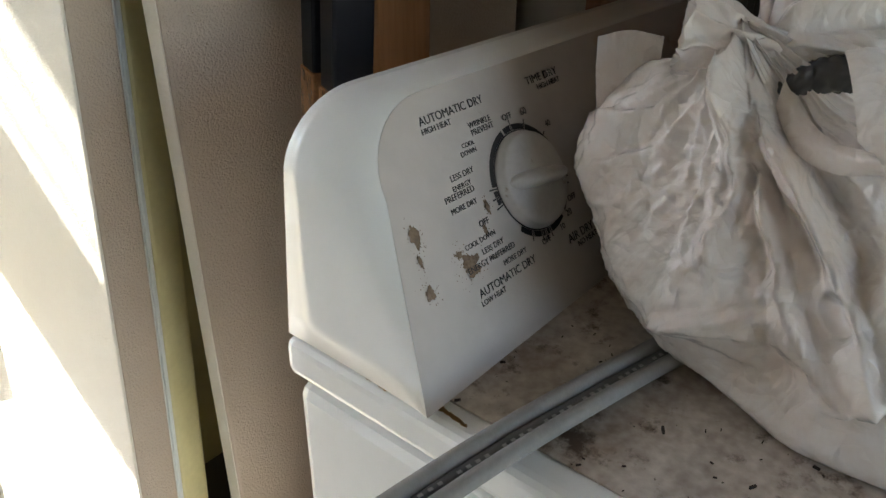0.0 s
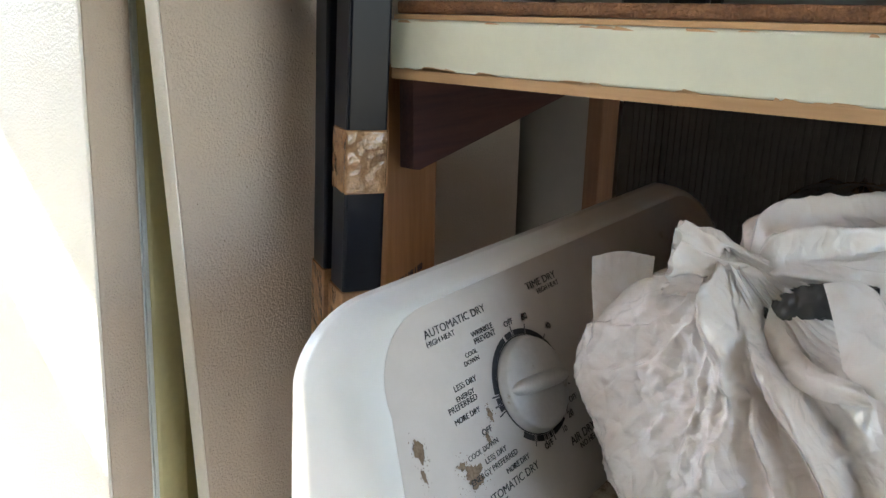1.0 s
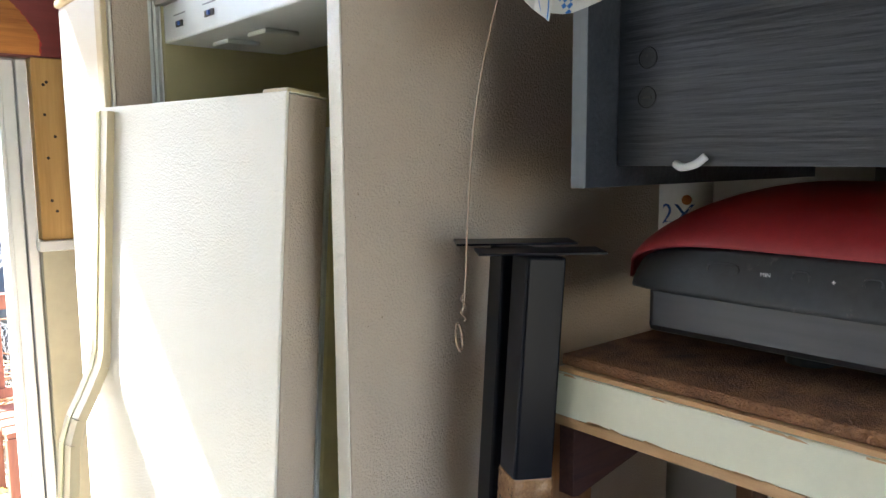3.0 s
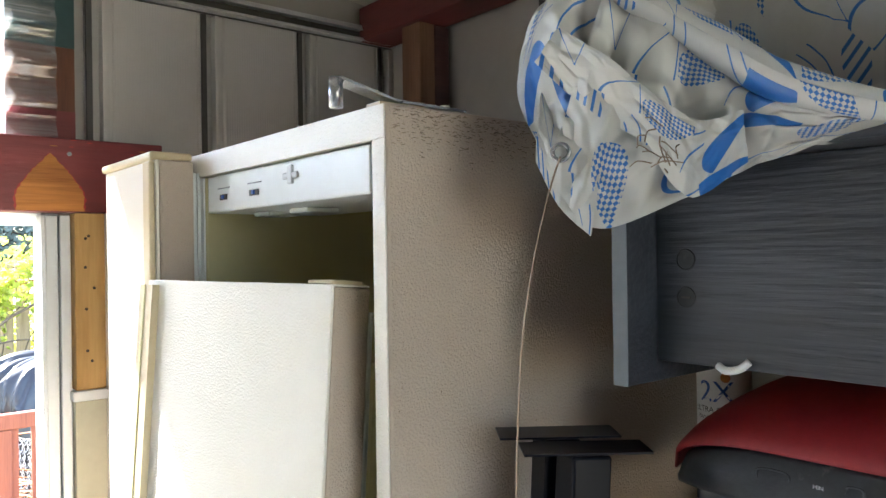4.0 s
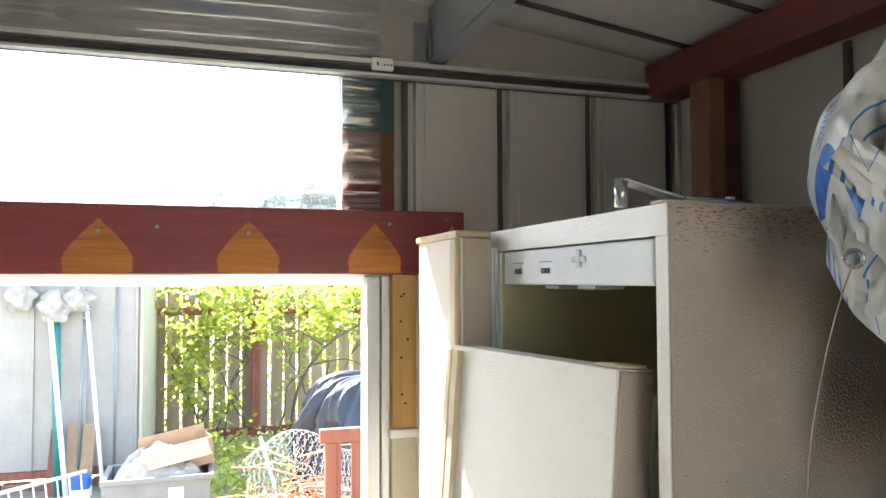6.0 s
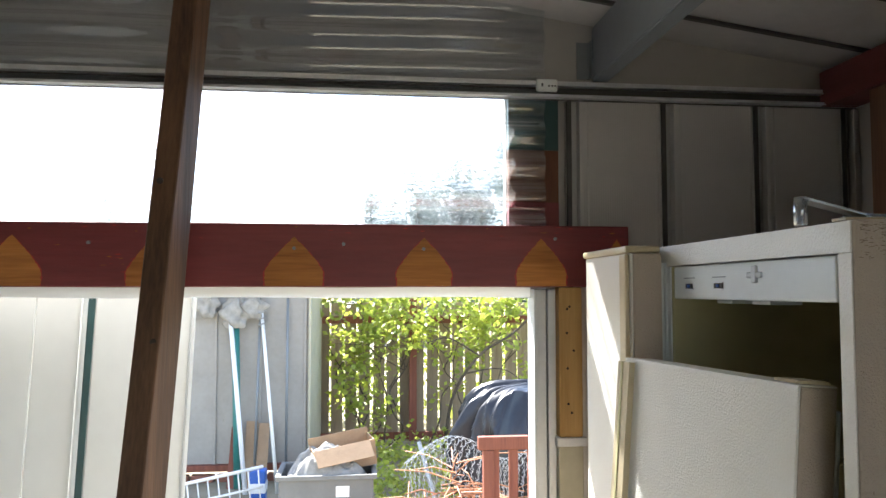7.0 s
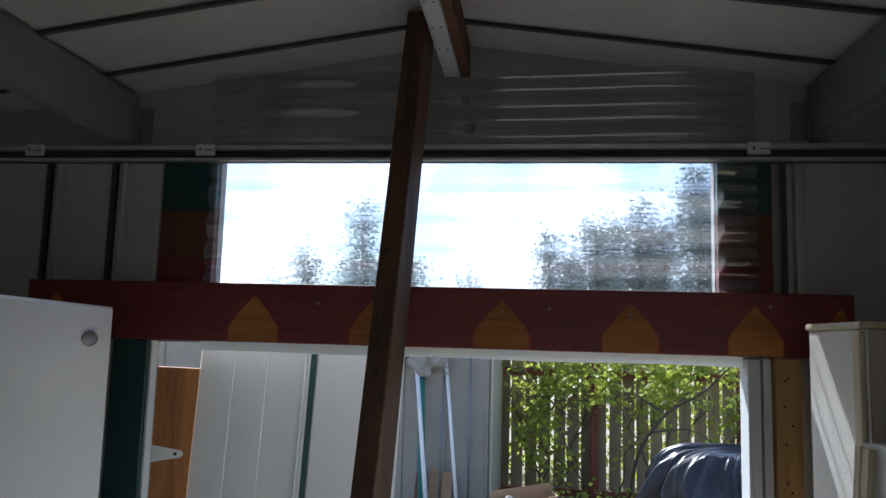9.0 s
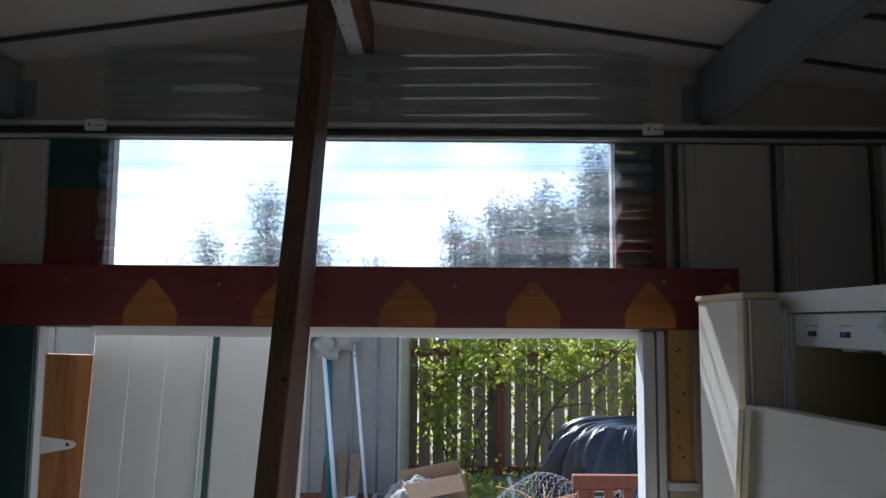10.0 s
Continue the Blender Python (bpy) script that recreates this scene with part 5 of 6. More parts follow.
for i in range(5):
    bm.faces.new((vs[i], vs[(i + 1) % 5], vs[(i + 1) % 5 + 5], vs[i + 5]))
part("timber", bm, STAINED, brace)
stud = thing("wall_stud", "orange timber stud against the shed wall", "post", (1.16, 0.78, 0))
part("timber", boxed(1.13, 1.181, 0.757, 0.784, 0, 1.234, 0.002), STUD, stud)


# ---- black steel legs ----
def steel_leg(p, q, w, turn):
    th = thing("table_leg", "black square steel leg with top plate, taped to its twin", "table leg", q, "taped table legs")
    p, q = Vector(p), Vector(q)
    side = Vector((math.cos(turn), math.sin(turn), 0))
    part("tube", bar(bmesh.new(), q, p, w, w, side, 0.003), BLACK_STEEL, th)
    top = p + Vector((0, 0, 0.0025))
    bm = bmesh.new()
    bar(bm, top, top + Vector((0, 0, 0.0022)), 0.125, 0.048, Vector((0.79, -0.61, 0)))
    part("top_plate", bm, BLACK_STEEL, th)
    ax = (q - p).normalized()
    return th, p, ax, side


L1, p1, ax1, s1 = steel_leg((0.636, 0.785, 1.424), (0.556, 0.807, 0.0), 0.040, 1.147)
L2, p2, ax2, s2 = steel_leg((0.620, 0.735, 1.420), (0.537, 0.763, 0.0), 0.0415, 1.147)


def tape_band(th, p, ax, side, w, d0, d1):
    part("packing_tape", bar(bmesh.new(), p + ax * d0, p + ax * d1, w + 0.003, w + 0.003, side, 0.002), TAPE, th, "crinkled brown packing tape")


tape_band(L2, p2, ax2, s2, 0.040, 0.222, 0.285)
tape_band(L2, p2, ax2, s2, 0.042, 0.385, 0.455)
tape_band(L1, p1, ax1, s1, 0.040, 0.38, 0.47)


# ---- contact grill, can ----
def grill():
    th = thing("contact_grill", "dusty red and black electric contact grill on the shelf", "kitchen appliance", (0.9, 0.4, 1.316))
    y0, y1 = 0.12, 0.705

    def dome(u, v):
        # v from the front rim over the top; u across the width
        y = y1 + (y0 - y1) * u
        e = min(1.0, 4.6 * min(u, 1 - u)) ** 0.5
        e2 = 1 - (1 - e) ** 2
        a = v * math.pi * 0.5
        x = 0.704 + 0.026 * (1 - e2) + 0.24 * (1 - math.cos(a))
        z0 = 1.390 + 0.042 * e2
        z = z0 + (0.016 + 0.040 * e2) * math.sin(a)
        return Vector((x, y, z))
    lid = part("lid", grid_mesh(60, 24, dome, 0.003), GRILL_RED, th, "dusty red domed lid", True)

    def panel(u, v):
        y = (y1 - 0.010) + ((y0 + 0.010) - (y1 - 0.010)) * u
        e = min(1.0, 4.6 * min(u, 1 - u)) ** 0.5
        e2 = 1 - (1 - e) ** 2
        return Vector((0.690 + 0.03 * (1 - e2) + 0.018 * v * v, y, 1.386 + v * (0.006 + 0.040 * e2)))
    part("control_strip", grid_mesh(50, 10, panel, 0.006), GRILL_BLACK, th, "dusty black control strip", True)
    part("base", boxed(0.712, 0.95, y0 + 0.03, y1 - 0.034, 1.340, 1.3885, 0.007), GRILL_STEEL, th, "brushed dark steel base band")
    for y in (y0 + 0.1, y1 - 0.16):
        part("foot", tube(bmesh.new(), [(0.80, y, 1.316), (0.80, y, 1.3395)], 0.022, 16), GRILL_BLACK, th)
        part("foot", tube(bmesh.new(), [(0.90, y, 1.316), (0.90, y, 1.3395)], 0.022, 16), GRILL_BLACK, th)

    def button(y, w, h, z, nm="button"):
        x = 0.690 + 0.022 * ((z - 1.386) / 0.048) ** 2
        n = 16
        ring = []
        for i in range(n + 1):
            a = 2 * math.pi * i / n
            ring.append((x - 0.001, y + w * (abs(math.cos(a)) ** 0.6) * math.copysign(1, math.cos(a)), z + h * (abs(math.sin(a)) ** 0.6) * math.copysign(1, math.sin(a))))
        part(nm, tube(bmesh.new(), ring, 0.0011, 5), GRILL_BLACK, th)
    button(0.582, 0.015, 0.006, 1.414)
    button(0.512, 0.007, 0.006, 1.414)
    button(0.456, 0.007, 0.006, 1.414)
    M = Matrix(((0, 0, -1, 0.6925), (-1, 0, 0, 0.545), (0, 1, 0, 1.4125), (0, 0, 0, 1)))
    letters("MIN", 0.0052, M, WHITE, th, "printed_word")
    M2 = Matrix(((0, 0, -1, 0.6925), (-1, 0, 0, 0.486), (0, 1, 0, 1.412), (0, 0, 0, 1)))
    letters("+", 0.007, M2, WHITE, th, "printed_word")


grill()
can = thing("spray_can", "white spray paint can with blue lettering behind the grill", "can", (0.85, 0.735, 1.316))
part("can_body", tube(bmesh.new(), [(0.90, 0.746, 1.316), (0.90, 0.746, 1.50)], 0.032, 32), WHITE, can, "", True)
part("shoulder", tube(bmesh.new(), [(0.90, 0.746, 1.50), (0.90, 0.746, 1.510), (0.90, 0.746, 1.518)], 0.030, 24, 0.022), GALV, can, "", True)


def on_can(text, size, z, sp, m):
    """Letters bent round the can."""
    o = letters(text, size, Matrix.Identity(4), m, can, "printed_word")
    for v in o.data.vertices:
        a = sp + v.co.x / 0.0322
        y = v.co.y
        v.co = Vector((0.90 - 0.0324 * math.cos(a), 0.746 - 0.0324 * math.sin(a), z + y))
    return o


on_can("2X", 0.036, 1.434, -0.45, BLUE)
on_can("ULTRA COVER", 0.0095, 1.421, -0.75, PRINT)
on_can("PAINT + PRIMER", 0.0066, 1.412, -0.55, PRINT)
part("gold_mark", tube(bmesh.new(), [(0.8718, 0.7275, 1.464), (0.8708, 0.7268, 1.464)], 0.006, 12), FLAME, can)


# ---- black cabinet ----
cab = thing("cabinet_carcass", "black laminate cabinet carcass lying over the grill", "cabinet", (0.9, 0.3, 1.486))
CZ0, CZ1 = 1.486, 1.70
part("side_panel", boxed(0.644, 1.15, 0.698, 0.714, CZ0, CZ1, 0.0008), LAMINATE, cab)
part("edge_band", boxed(0.6425, 0.6438, 0.6975, 0.7145, CZ0, CZ1), LAMEDGE, cab, "grey front edge band")
pan = part("front_panel", boxed(0.692, 0.708, -0.55, 0.697, 1.507, CZ1, 0.0008), LAMINATE, cab, "black wood-grain panel with cam covers")
part("bottom_board", boxed(0.7085, 1.15, -0.55, 0.697, 1.509, 1.516), CHIP, cab, "raw chipboard underside")
part("top_board", boxed(0.644, 1.15, -0.55, 0.697, CZ1 + 0.001, CZ1 + 0.016), LAMINATE, cab)
part("side_panel", boxed(0.644, 1.15, -0.567, -0.551, CZ0, CZ1), LAMINATE, cab)
for z, nm in ((1.609, "cam_cover"), (1.572, "cam_screw")):
    part(nm, tube(bmesh.new(), [(0.6925, 0.663, z), (0.6908, 0.663, z)], 0.0095, 24), GRILL_BLACK, pan)
    part("cover_rim", tube(bmesh.new(), [Vector((0.6905, 0.663 + 0.0098 * math.cos(b), z + 0.0098 * math.sin(b))) for b in (2 * math.pi * i / 24 for i in range(25))], 0.0005, 5), GRILL_BLACK, pan)
part("screw_slot", boxed(0.6900, 0.6906, 0.658, 0.668, 1.571, 1.573), SEAM_AND_SHADE, pan)
clipb = bmesh.new()
tube(clipb, curve_pts([(0.688, 0.628, 1.509), (0.684, 0.618, 1.506), (0.684, 0.605, 1.509), (0.687, 0.597, 1.516)], 5), 0.0038, 8)
part("plastic_clip", clipb, NYLON, cab, "white plastic clip", True)


# ---- shower curtain ----
def curtain():
    th = thing("shower_curtain", "crumpled white vinyl curtain with blue print, heaped on the cabinet", "curtain", (0.75, 0.5, CZ1 + 0.016))
    c = Vector((0.745, 0.47, 1.700))

    def heap(u, v):
        # the rest of the curtain, bunched behind what hangs over the front
        a = 2 * math.pi * u
        ca, sa = math.cos(a), math.sin(a)
        e = v * math.pi * 0.5
        q = Vector((ca * 0.33, sa * 0.33, v * 0.35))
        along = sa * 0.2 + v * 0.42 + 0.05 * noise.noise((ca * 2, sa * 2, v * 2.5))
        r = 0.30 + 0.030 * ridge_wave(along * 2 * math.pi / 0.105 + 1.0) + 0.020 * creases(q, 7) + 0.008 * creases(q + Vector((1, 2, 3)), 17)
        bulge = math.cos(e) ** 0.62
        return Vector((0.90 + 0.55 * r * ca * bulge, 0.42 + 0.95 * r * sa * bulge, c.z + 0.019 + 0.27 * math.sin(e) ** 0.9))
    part("draped_cloth", grid_mesh(200, 90, heap, 0, (2.2, 0.7)), CURTAIN, th, "", True)

    def drape(name, lines, size, bulge, crumple, seed, waves=0.0, nu=110, nv=70):
        # cloth slung between guide lines, stiff and creased
        rows = [curve_pts(r, 10) for r in lines]

        def g(u, v):
            cross = curve_pts([path_point(r, u) for r in rows], 8)
            p = path_point(cross, v)
            w = Vector((u * size[0], v * size[1], seed))
            lift = bulge * math.sin(math.pi * v) + crumple * (creases(w, 9) - 0.2) + 0.35 * crumple * (creases(w + Vector((2, 1, 0)), 24) - 0.2) + waves * ridge_wave(2 * math.pi * u * size[0] / 0.07 + 2 * noise.noise(w * 6)) * v
            return p + Vector((-0.78, -0.60, 0.10)) * lift
        part(name, grid_mesh(nu, nv, g, 0, size), CURTAIN, th, "", True)

    drape("hanging_back", [[(0.615, 0.600, 2.010), (0.618, 0.480, 1.965), (0.600, 0.380, 1.925)], [(0.745, 0.672, 1.779), (0.745, 0.560, 1.724), (0.730, 0.450, 1.688)]], (0.42, 0.34), 0.0, 0.012, 1.0)
    drape("puffed_side", [[(0.664, 0.685, 1.987), (0.638, 0.745, 1.913), (0.613, 0.791, 1.855), (0.601, 0.801, 1.784), (0.604, 0.764, 1.710)], [(0.642, 0.621, 1.958), (0.604, 0.646, 1.891), (0.558, 0.677, 1.865), (0.562, 0.693, 1.782), (0.581, 0.699, 1.701)], [(0.701, 0.616, 1.972), (0.702, 0.626, 1.893), (0.693, 0.629, 1.838), (0.683, 0.649, 1.775), (0.653, 0.670, 1.700)]], (0.36, 0.24), 0.0, 0.040, 2.3)
    roll_line = curve_pts([(0.571, 0.659, 1.848), (0.589, 0.621, 1.820), (0.607, 0.576, 1.783), (0.614, 0.529, 1.749), (0.622, 0.468, 1.722), (0.619, 0.413, 1.713)], 10)

    def roll(u, v):
        a = 2 * math.pi * v
        r = 0.009 + 0.012 * math.sin(math.pi * min(1, u * 1.1)) + 0.005 * noise.noise((u * 5, v * 2, 3))
        return path_point(roll_line, u) + Vector((-0.78 * math.cos(a), -0.60 * math.cos(a), 0.9 * math.sin(a))) * r
    part("rolled_fold", grid_mesh(90, 24, roll, 0, (0.5, 0.13)), CURTAIN, th, "", True)
    drape("front_drape", [[(0.571, 0.659, 1.848), (0.589, 0.621, 1.820), (0.607, 0.576, 1.783), (0.614, 0.529, 1.749), (0.622, 0.468, 1.722), (0.619, 0.413, 1.713)], [(0.569, 0.730, 1.692), (0.580, 0.685, 1.639), (0.628, 0.619, 1.665), (0.643, 0.572, 1.686), (0.652, 0.505, 1.701), (0.658, 0.423, 1.718)]], (0.46, 0.22), 0.012, 0.024, 3.1, 0.012)
    drape("torn_hem", [[(0.542, 0.691, 1.818), (0.553, 0.654, 1.788), (0.568, 0.610, 1.747), (0.580, 0.577, 1.723), (0.604, 0.554, 1.729)], [(0.547, 0.724, 1.790), (0.567, 0.679, 1.745), (0.582, 0.632, 1.709), (0.598, 0.600, 1.663), (0.621, 0.560, 1.689)]], (0.30, 0.11), 0.004, 0.022, 4.7, 0.008)
    drape("corner_flap", [[(0.567, 0.736, 1.773), (0.567, 0.712, 1.738), (0.579, 0.664, 1.744)], [(0.561, 0.738, 1.703), (0.564, 0.713, 1.660), (0.574, 0.684, 1.631)]], (0.13, 0.12), 0.006, 0.016, 6.2, 0.006, 60, 60)

    def grommet(p, n, r=0.0075):
        p, n = Vector(p), Vector(n).normalized()
        s = n.cross(Vector((0, 0, 1))).normalized()
        t = n.cross(s)
        ring = [p + r * (s * math.cos(b) + t * math.sin(b)) for b in (2 * math.pi * i / 20 for i in range(21))]
        part("grommet", tube(bmesh.new(), ring, 0.0022, 7), CHROME, th, "metal eyelet", True)
    tear = random.Random(12)
    for c, n in (((0.578, 0.598, 1.690), 9), ((0.572, 0.622, 1.712), 5)):
        for _ in range(n):
            o = Vector(c) + Vector((tear.gauss(0, 0.004), tear.gauss(0, 0.010), tear.gauss(0, 0.008)))
            q = o + Vector((-0.010, tear.gauss(0, 0.010), tear.gauss(0, 0.010)))
            part("frayed_thread", tube(bmesh.new(), curve_pts([o, o.lerp(q, 0.5) + Vector((-0.004, 0, 0.003)), q], 3), 0.0006, 4), GRIME, th, "brown frayed thread")
    grommet((0.553, 0.700, 1.708), (-0.8, -0.55, 0.0))
    grommet((0.612, 0.640, 1.925), (-0.8, -0.6, 0.3))
    grommet((0.600, 0.520, 1.945), (-0.9, -0.3, 0.4))


curtain()
wire = thing("hanging_wire", "thin twisted wire with a loop hanging from the curtain eyelet", "wire", (0.47, 0.69, 1.36))
wb = bmesh.new()
W = curve_pts([(0.551, 0.699, 1.704), (0.535, 0.697, 1.675), (0.512, 0.694, 1.62), (0.492, 0.691, 1.55), (0.483, 0.690, 1.47), (0.480, 0.690, 1.41), (0.476, 0.689, 1.388)], 6)
tube(wb, W, 0.0009, 6)
tube(wb, [Vector((0.477 + 0.0022 * math.cos(k), 0.689 + 0.0022 * math.sin(k), 1.405 - 0.0018 * k)) for k in range(14)], 0.0008, 5)
tube(wb, [Vector((0.471 + 0.006 * math.cos(b) - 0.002 * math.sin(b), 0.688 + 0.003 * math.cos(b), 1.369 + 0.012 * math.sin(b))) for b in (2 * math.pi * i / 18 for i in range(19))], 0.0010, 6)
part("strand", wb, WIRE, wire, "", True)


# ---- white freezer opposite ----
frz = thing("upright_freezer", "white upright freezer with an oval badge", "freezer", (-1.2, 1.25, 0))
FM = Matrix.Translation((-1.028, 1.615, 0)) @ Matrix.Rotation(radians(-90 + 14), 4, "Z")


def on_frz(name, material, *a, label="", bevel=0.006, parent=None):
    return part(name, box(bmesh.new(), *a, bevel, FM), material, parent or frz, label)


# local x runs along the front towards the room, local y back into the cabinet is minus
on_frz("cabinet", FREEZER, 0.0, 0.62, -0.62, -0.065, 0.02, 1.77)
dr = on_frz("door", FREEZER, -0.004, 0.624, -0.060, 0.0, 0.08, 1.775, label="white freezer door")
on_frz("seal", LINER, 0.008, 0.61, -0.065, -0.0602, 0.09, 1.765, bevel=0)
on_frz("kickplate", SEAM_AND_SHADE, 0.02, 0.60, -0.58, -0.09, 0.0, 0.019, bevel=0)
bm = bmesh.new()
ring = [FM @ Vector((0.140 + 0.044 * math.cos(b), 0.0015, 1.708 + 0.0145 * math.sin(b))) for b in (2 * math.pi * i / 28 for i in range(28))]
bm.faces.new([bm.verts.new(p) for p in ring])
tube(bm, ring + ring[:1], 0.0018, 6)
badge = part("badge", bm, CHROME, dr, "small oval silver badge")


# ---- yard ----
setting("ground", boxed(-80, 80, -60, 140, -0.4, -0.10), GROUND, "bare soil yard with weeds")


def leaves(bm, centres, count, size, spread, rnd, flat=0.5):
    """Many small pointed leaves round a set of centres."""
    for _ in range(count):
        c = rnd.choice(centres)
        p = Vector(c) + Vector((rnd.gauss(0, spread), rnd.gauss(0, spread * flat), rnd.gauss(0, spread)))
        if p.z < -0.09:
            p.z = -0.09 + abs(rnd.gauss(0, 0.05))
        s = size * rnd.uniform(0.6, 1.4)
        d = Vector((rnd.uniform(-1, 1), rnd.uniform(-1, 1), rnd.uniform(-0.8, 0.5))).normalized()
        w = d.cross(Vector((rnd.uniform(-1, 1), rnd.uniform(-1, 1), rnd.uniform(-1, 1)))).normalized() * s * 0.32
        a, b, e, f = p, p + d * s * 0.45 + w, p + d * s, p + d * s * 0.45 - w
        bm.faces.new([bm.verts.new(q) for q in (a, b, e, f)])


# fence of upright boards with daylight gaps
FYD = 9.3
fence = thing("board_fence", "weathered grey board fence with red-brown posts", "fence", (2, FYD, -0.1))
fr = random.Random(11)
pick = bpy.data.meshes.new("picket")
bm = boxed(-0.068, 0.068, -0.009, 0.009, 0, 1.62, 0.002)
bm.to_mesh(pick), bm.free()
pick.materials.append(FENCE)
x = -3.2
while x < 7.0:
    o = new("picket", pick)
    o.parent = fence
    o.matrix_parent_inverse = Matrix.Translation(-fence.location)
    o.location = (x, FYD + fr.uniform(-0.006, 0.006), -0.08 + fr.uniform(-0.02, 0.02))
    o.rotation_euler = (0, radians(fr.uniform(-0.5, 0.5)), 0)
    x += 0.16 + fr.uniform(-0.004, 0.012)
for z in (-0.09, 1.30):
    part("fence_rail", boxed(-3.2, 7.0, FYD - 0.055, FYD - 0.012, z, z + 0.085, 0.003), RUSTY, fence)
for xp in (-1.0, 0.62, 2.28, 4.0):
    part("fence_post", boxed(xp - 0.045, xp + 0.045, FYD - 0.15, FYD - 0.06, -0.1, 1.60, 0.004), RUSTY, fence, "red-brown fence post")

# vines on the fence
vr = random.Random(21)
vine = thing("climbing_vine", "leafy green vine with bare stems climbing the fence", "plant", (0.9, 9.0, -0.1))
stems = bmesh.new()
cents = []
for k in range(13):
    x0 = vr.uniform(-0.25, 2.9)
    p, z = [Vector((x0, 9.0 + vr.uniform(-0.12, 0.08), -0.1))], -0.1
    while z < 1.55:
        z += vr.uniform(0.15, 0.28)
        p.append(Vector((p[-1].x + vr.uniform(-0.16, 0.2), 9.0 + vr.uniform(-0.16, 0.1), z)))
        if vr.random() < (0.12 if z < 0.85 else 0.8):
            cents.append(p[-1])
    tube(stems, curve_pts(p, 3), 0.011, 5, 0.004)
    if vr.random() < 0.6:
        q = p[len(p) // 2]
        tube(stems, curve_pts([q, q + Vector((vr.uniform(-0.4, 0.4), -0.05, 0.25)), q + Vector((vr.uniform(-0.8, 0.8), -0.1, 0.3))], 4), 0.007, 5, 0.003)
for k in range(40):
    cents.append(Vector((vr.uniform(-0.2, 2.8), 8.95 + vr.uniform(-0.2, 0.1), vr.gauss(1.50, 0.13))))
for x0, top, low, n in ((-0.25, 1.75, 0.75, 9), (0.02, 1.75, 0.40, 14), (0.18, 1.6, 0.25, 12), (0.45, 1.75, 1.0, 9), (0.85, 1.7, 1.05, 9), (1.22, 1.75, 0.85, 12), (1.42, 1.7, 1.15, 9), (1.62, 1.55, 1.1, 6), (2.05, 1.5, 0.6, 10)):
    for k in range(n):
        t = k / (n - 1)
        cents += [Vector((x0 + 0.14 * math.sin(5 * t + x0 * 9) + vr.gauss(0, 0.05), 8.85 + vr.uniform(-0.1, 0.1), top + (low - top) * t))] * 2
part("stem_tangle", stems, BARK, vine, "bare brown stems")
lv = bmesh.new()
leaves(lv, cents, 3300, 0.075, 0.08, vr)
tagged(part("foliage", lv, LEAF, vine, "yellow-green leaves"), "", "", "", "stuff")
branch = thing("tree_branch", "bare crooked branch reaching over the fence", "branch", (1.5, 8.7, -0.1))
tb = bmesh.new()
tube(tb, curve_pts([(0.95, 8.75, -0.1), (1.05, 8.7, 0.5), (1.35, 8.7, 0.95), (1.75, 8.72, 1.2), (2.05, 8.7, 1.5)], 5), 0.022, 7, 0.010)
tube(tb, curve_pts([(1.35, 8.7, 0.95), (1.0, 8.7, 1.15), (0.75, 8.7, 1.1)], 4), 0.012, 6, 0.005)
tube(tb, curve_pts([(1.2, 8.7, 0.75), (1.6, 8.66, 0.8), (1.9, 8.66, 0.62)], 4), 0.011, 6, 0.004)
part("limb", tb, BARK, branch)

hb = bmesh.new()
hr = random.Random(41)
leaves(hb, [Vector((hr.uniform(-3, 7), hr.uniform(10.0, 11.2), hr.uniform(-0.1, 1.7))) for _ in range(260)], 7000, 0.13, 0.16, hr, 1.0)
tagged(part("hedge", hb, LEAF, None, "sunlit green growth beyond the fence"), "", "hedge", "", "stuff")

# low weeds
wr = random.Random(31)
weeds = bmesh.new()
wc = [Vector((wr.uniform(-0.1, 1.2), wr.uniform(6.2, 8.6), -0.03)) for _ in range(70)] + [Vector((wr.uniform(0.0, 3.5), wr.uniform(2.6, 8.8), -0.07)) for _ in range(160)]
leaves(weeds, wc, 4200, 0.06, 0.10, wr, 1.0)
tagged(part("weeds", weeds, LEAF, None, "low green weeds growing on the yard soil"), "", "weeds", "", "stuff")
litter = bmesh.new()
for _ in range(2200):
    x, y = wr.uniform(-0.6, 3.6), wr.uniform(2.4, 8.6)
    s, a = wr.uniform(0.01, 0.035), wr.uniform(0, 3.1)
    bar(litter, (x, y, -0.095), (x + s * math.cos(a), y + s * math.sin(a), -0.095 + wr.uniform(0, 0.015)), s * 0.4, 0.004, Vector((0, 0, 1)))
tagged(part("leaf_litter", litter, CARD, None, "dry brown litter strewn over the soil"), "", "litter", "", "stuff")

# white outbuilding with tools
house = thing("white_outbuilding", "weathered white panelled outbuilding with peeling paint", "building", (-1.7, 8.3, -0.1))
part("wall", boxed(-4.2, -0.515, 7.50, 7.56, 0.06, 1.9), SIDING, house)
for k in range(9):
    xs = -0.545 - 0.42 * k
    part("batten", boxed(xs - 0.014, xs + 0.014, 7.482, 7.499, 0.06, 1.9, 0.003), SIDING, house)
for k in range(16):
    t = k / 16
    a_, b_ = Vector((-0.500, 7.50, 0)), Vector((-0.475, 9.20, 0))
    p, q = a_.lerp(b_, t), a_.lerp(b_, t + 0.055)
    part("board", bar(bmesh.new(), p + Vector((0, 0, 0.02)), p + Vector((0, 0, 1.9)), (q - p).length, 0.022, (q - p).normalized()), SIDING_Y, house)
part("sill", boxed(-4.2, -0.46, 7.44, 7.56, 0.0, 0.058, 0.006), RUSTY, house, "rotten timber sill")
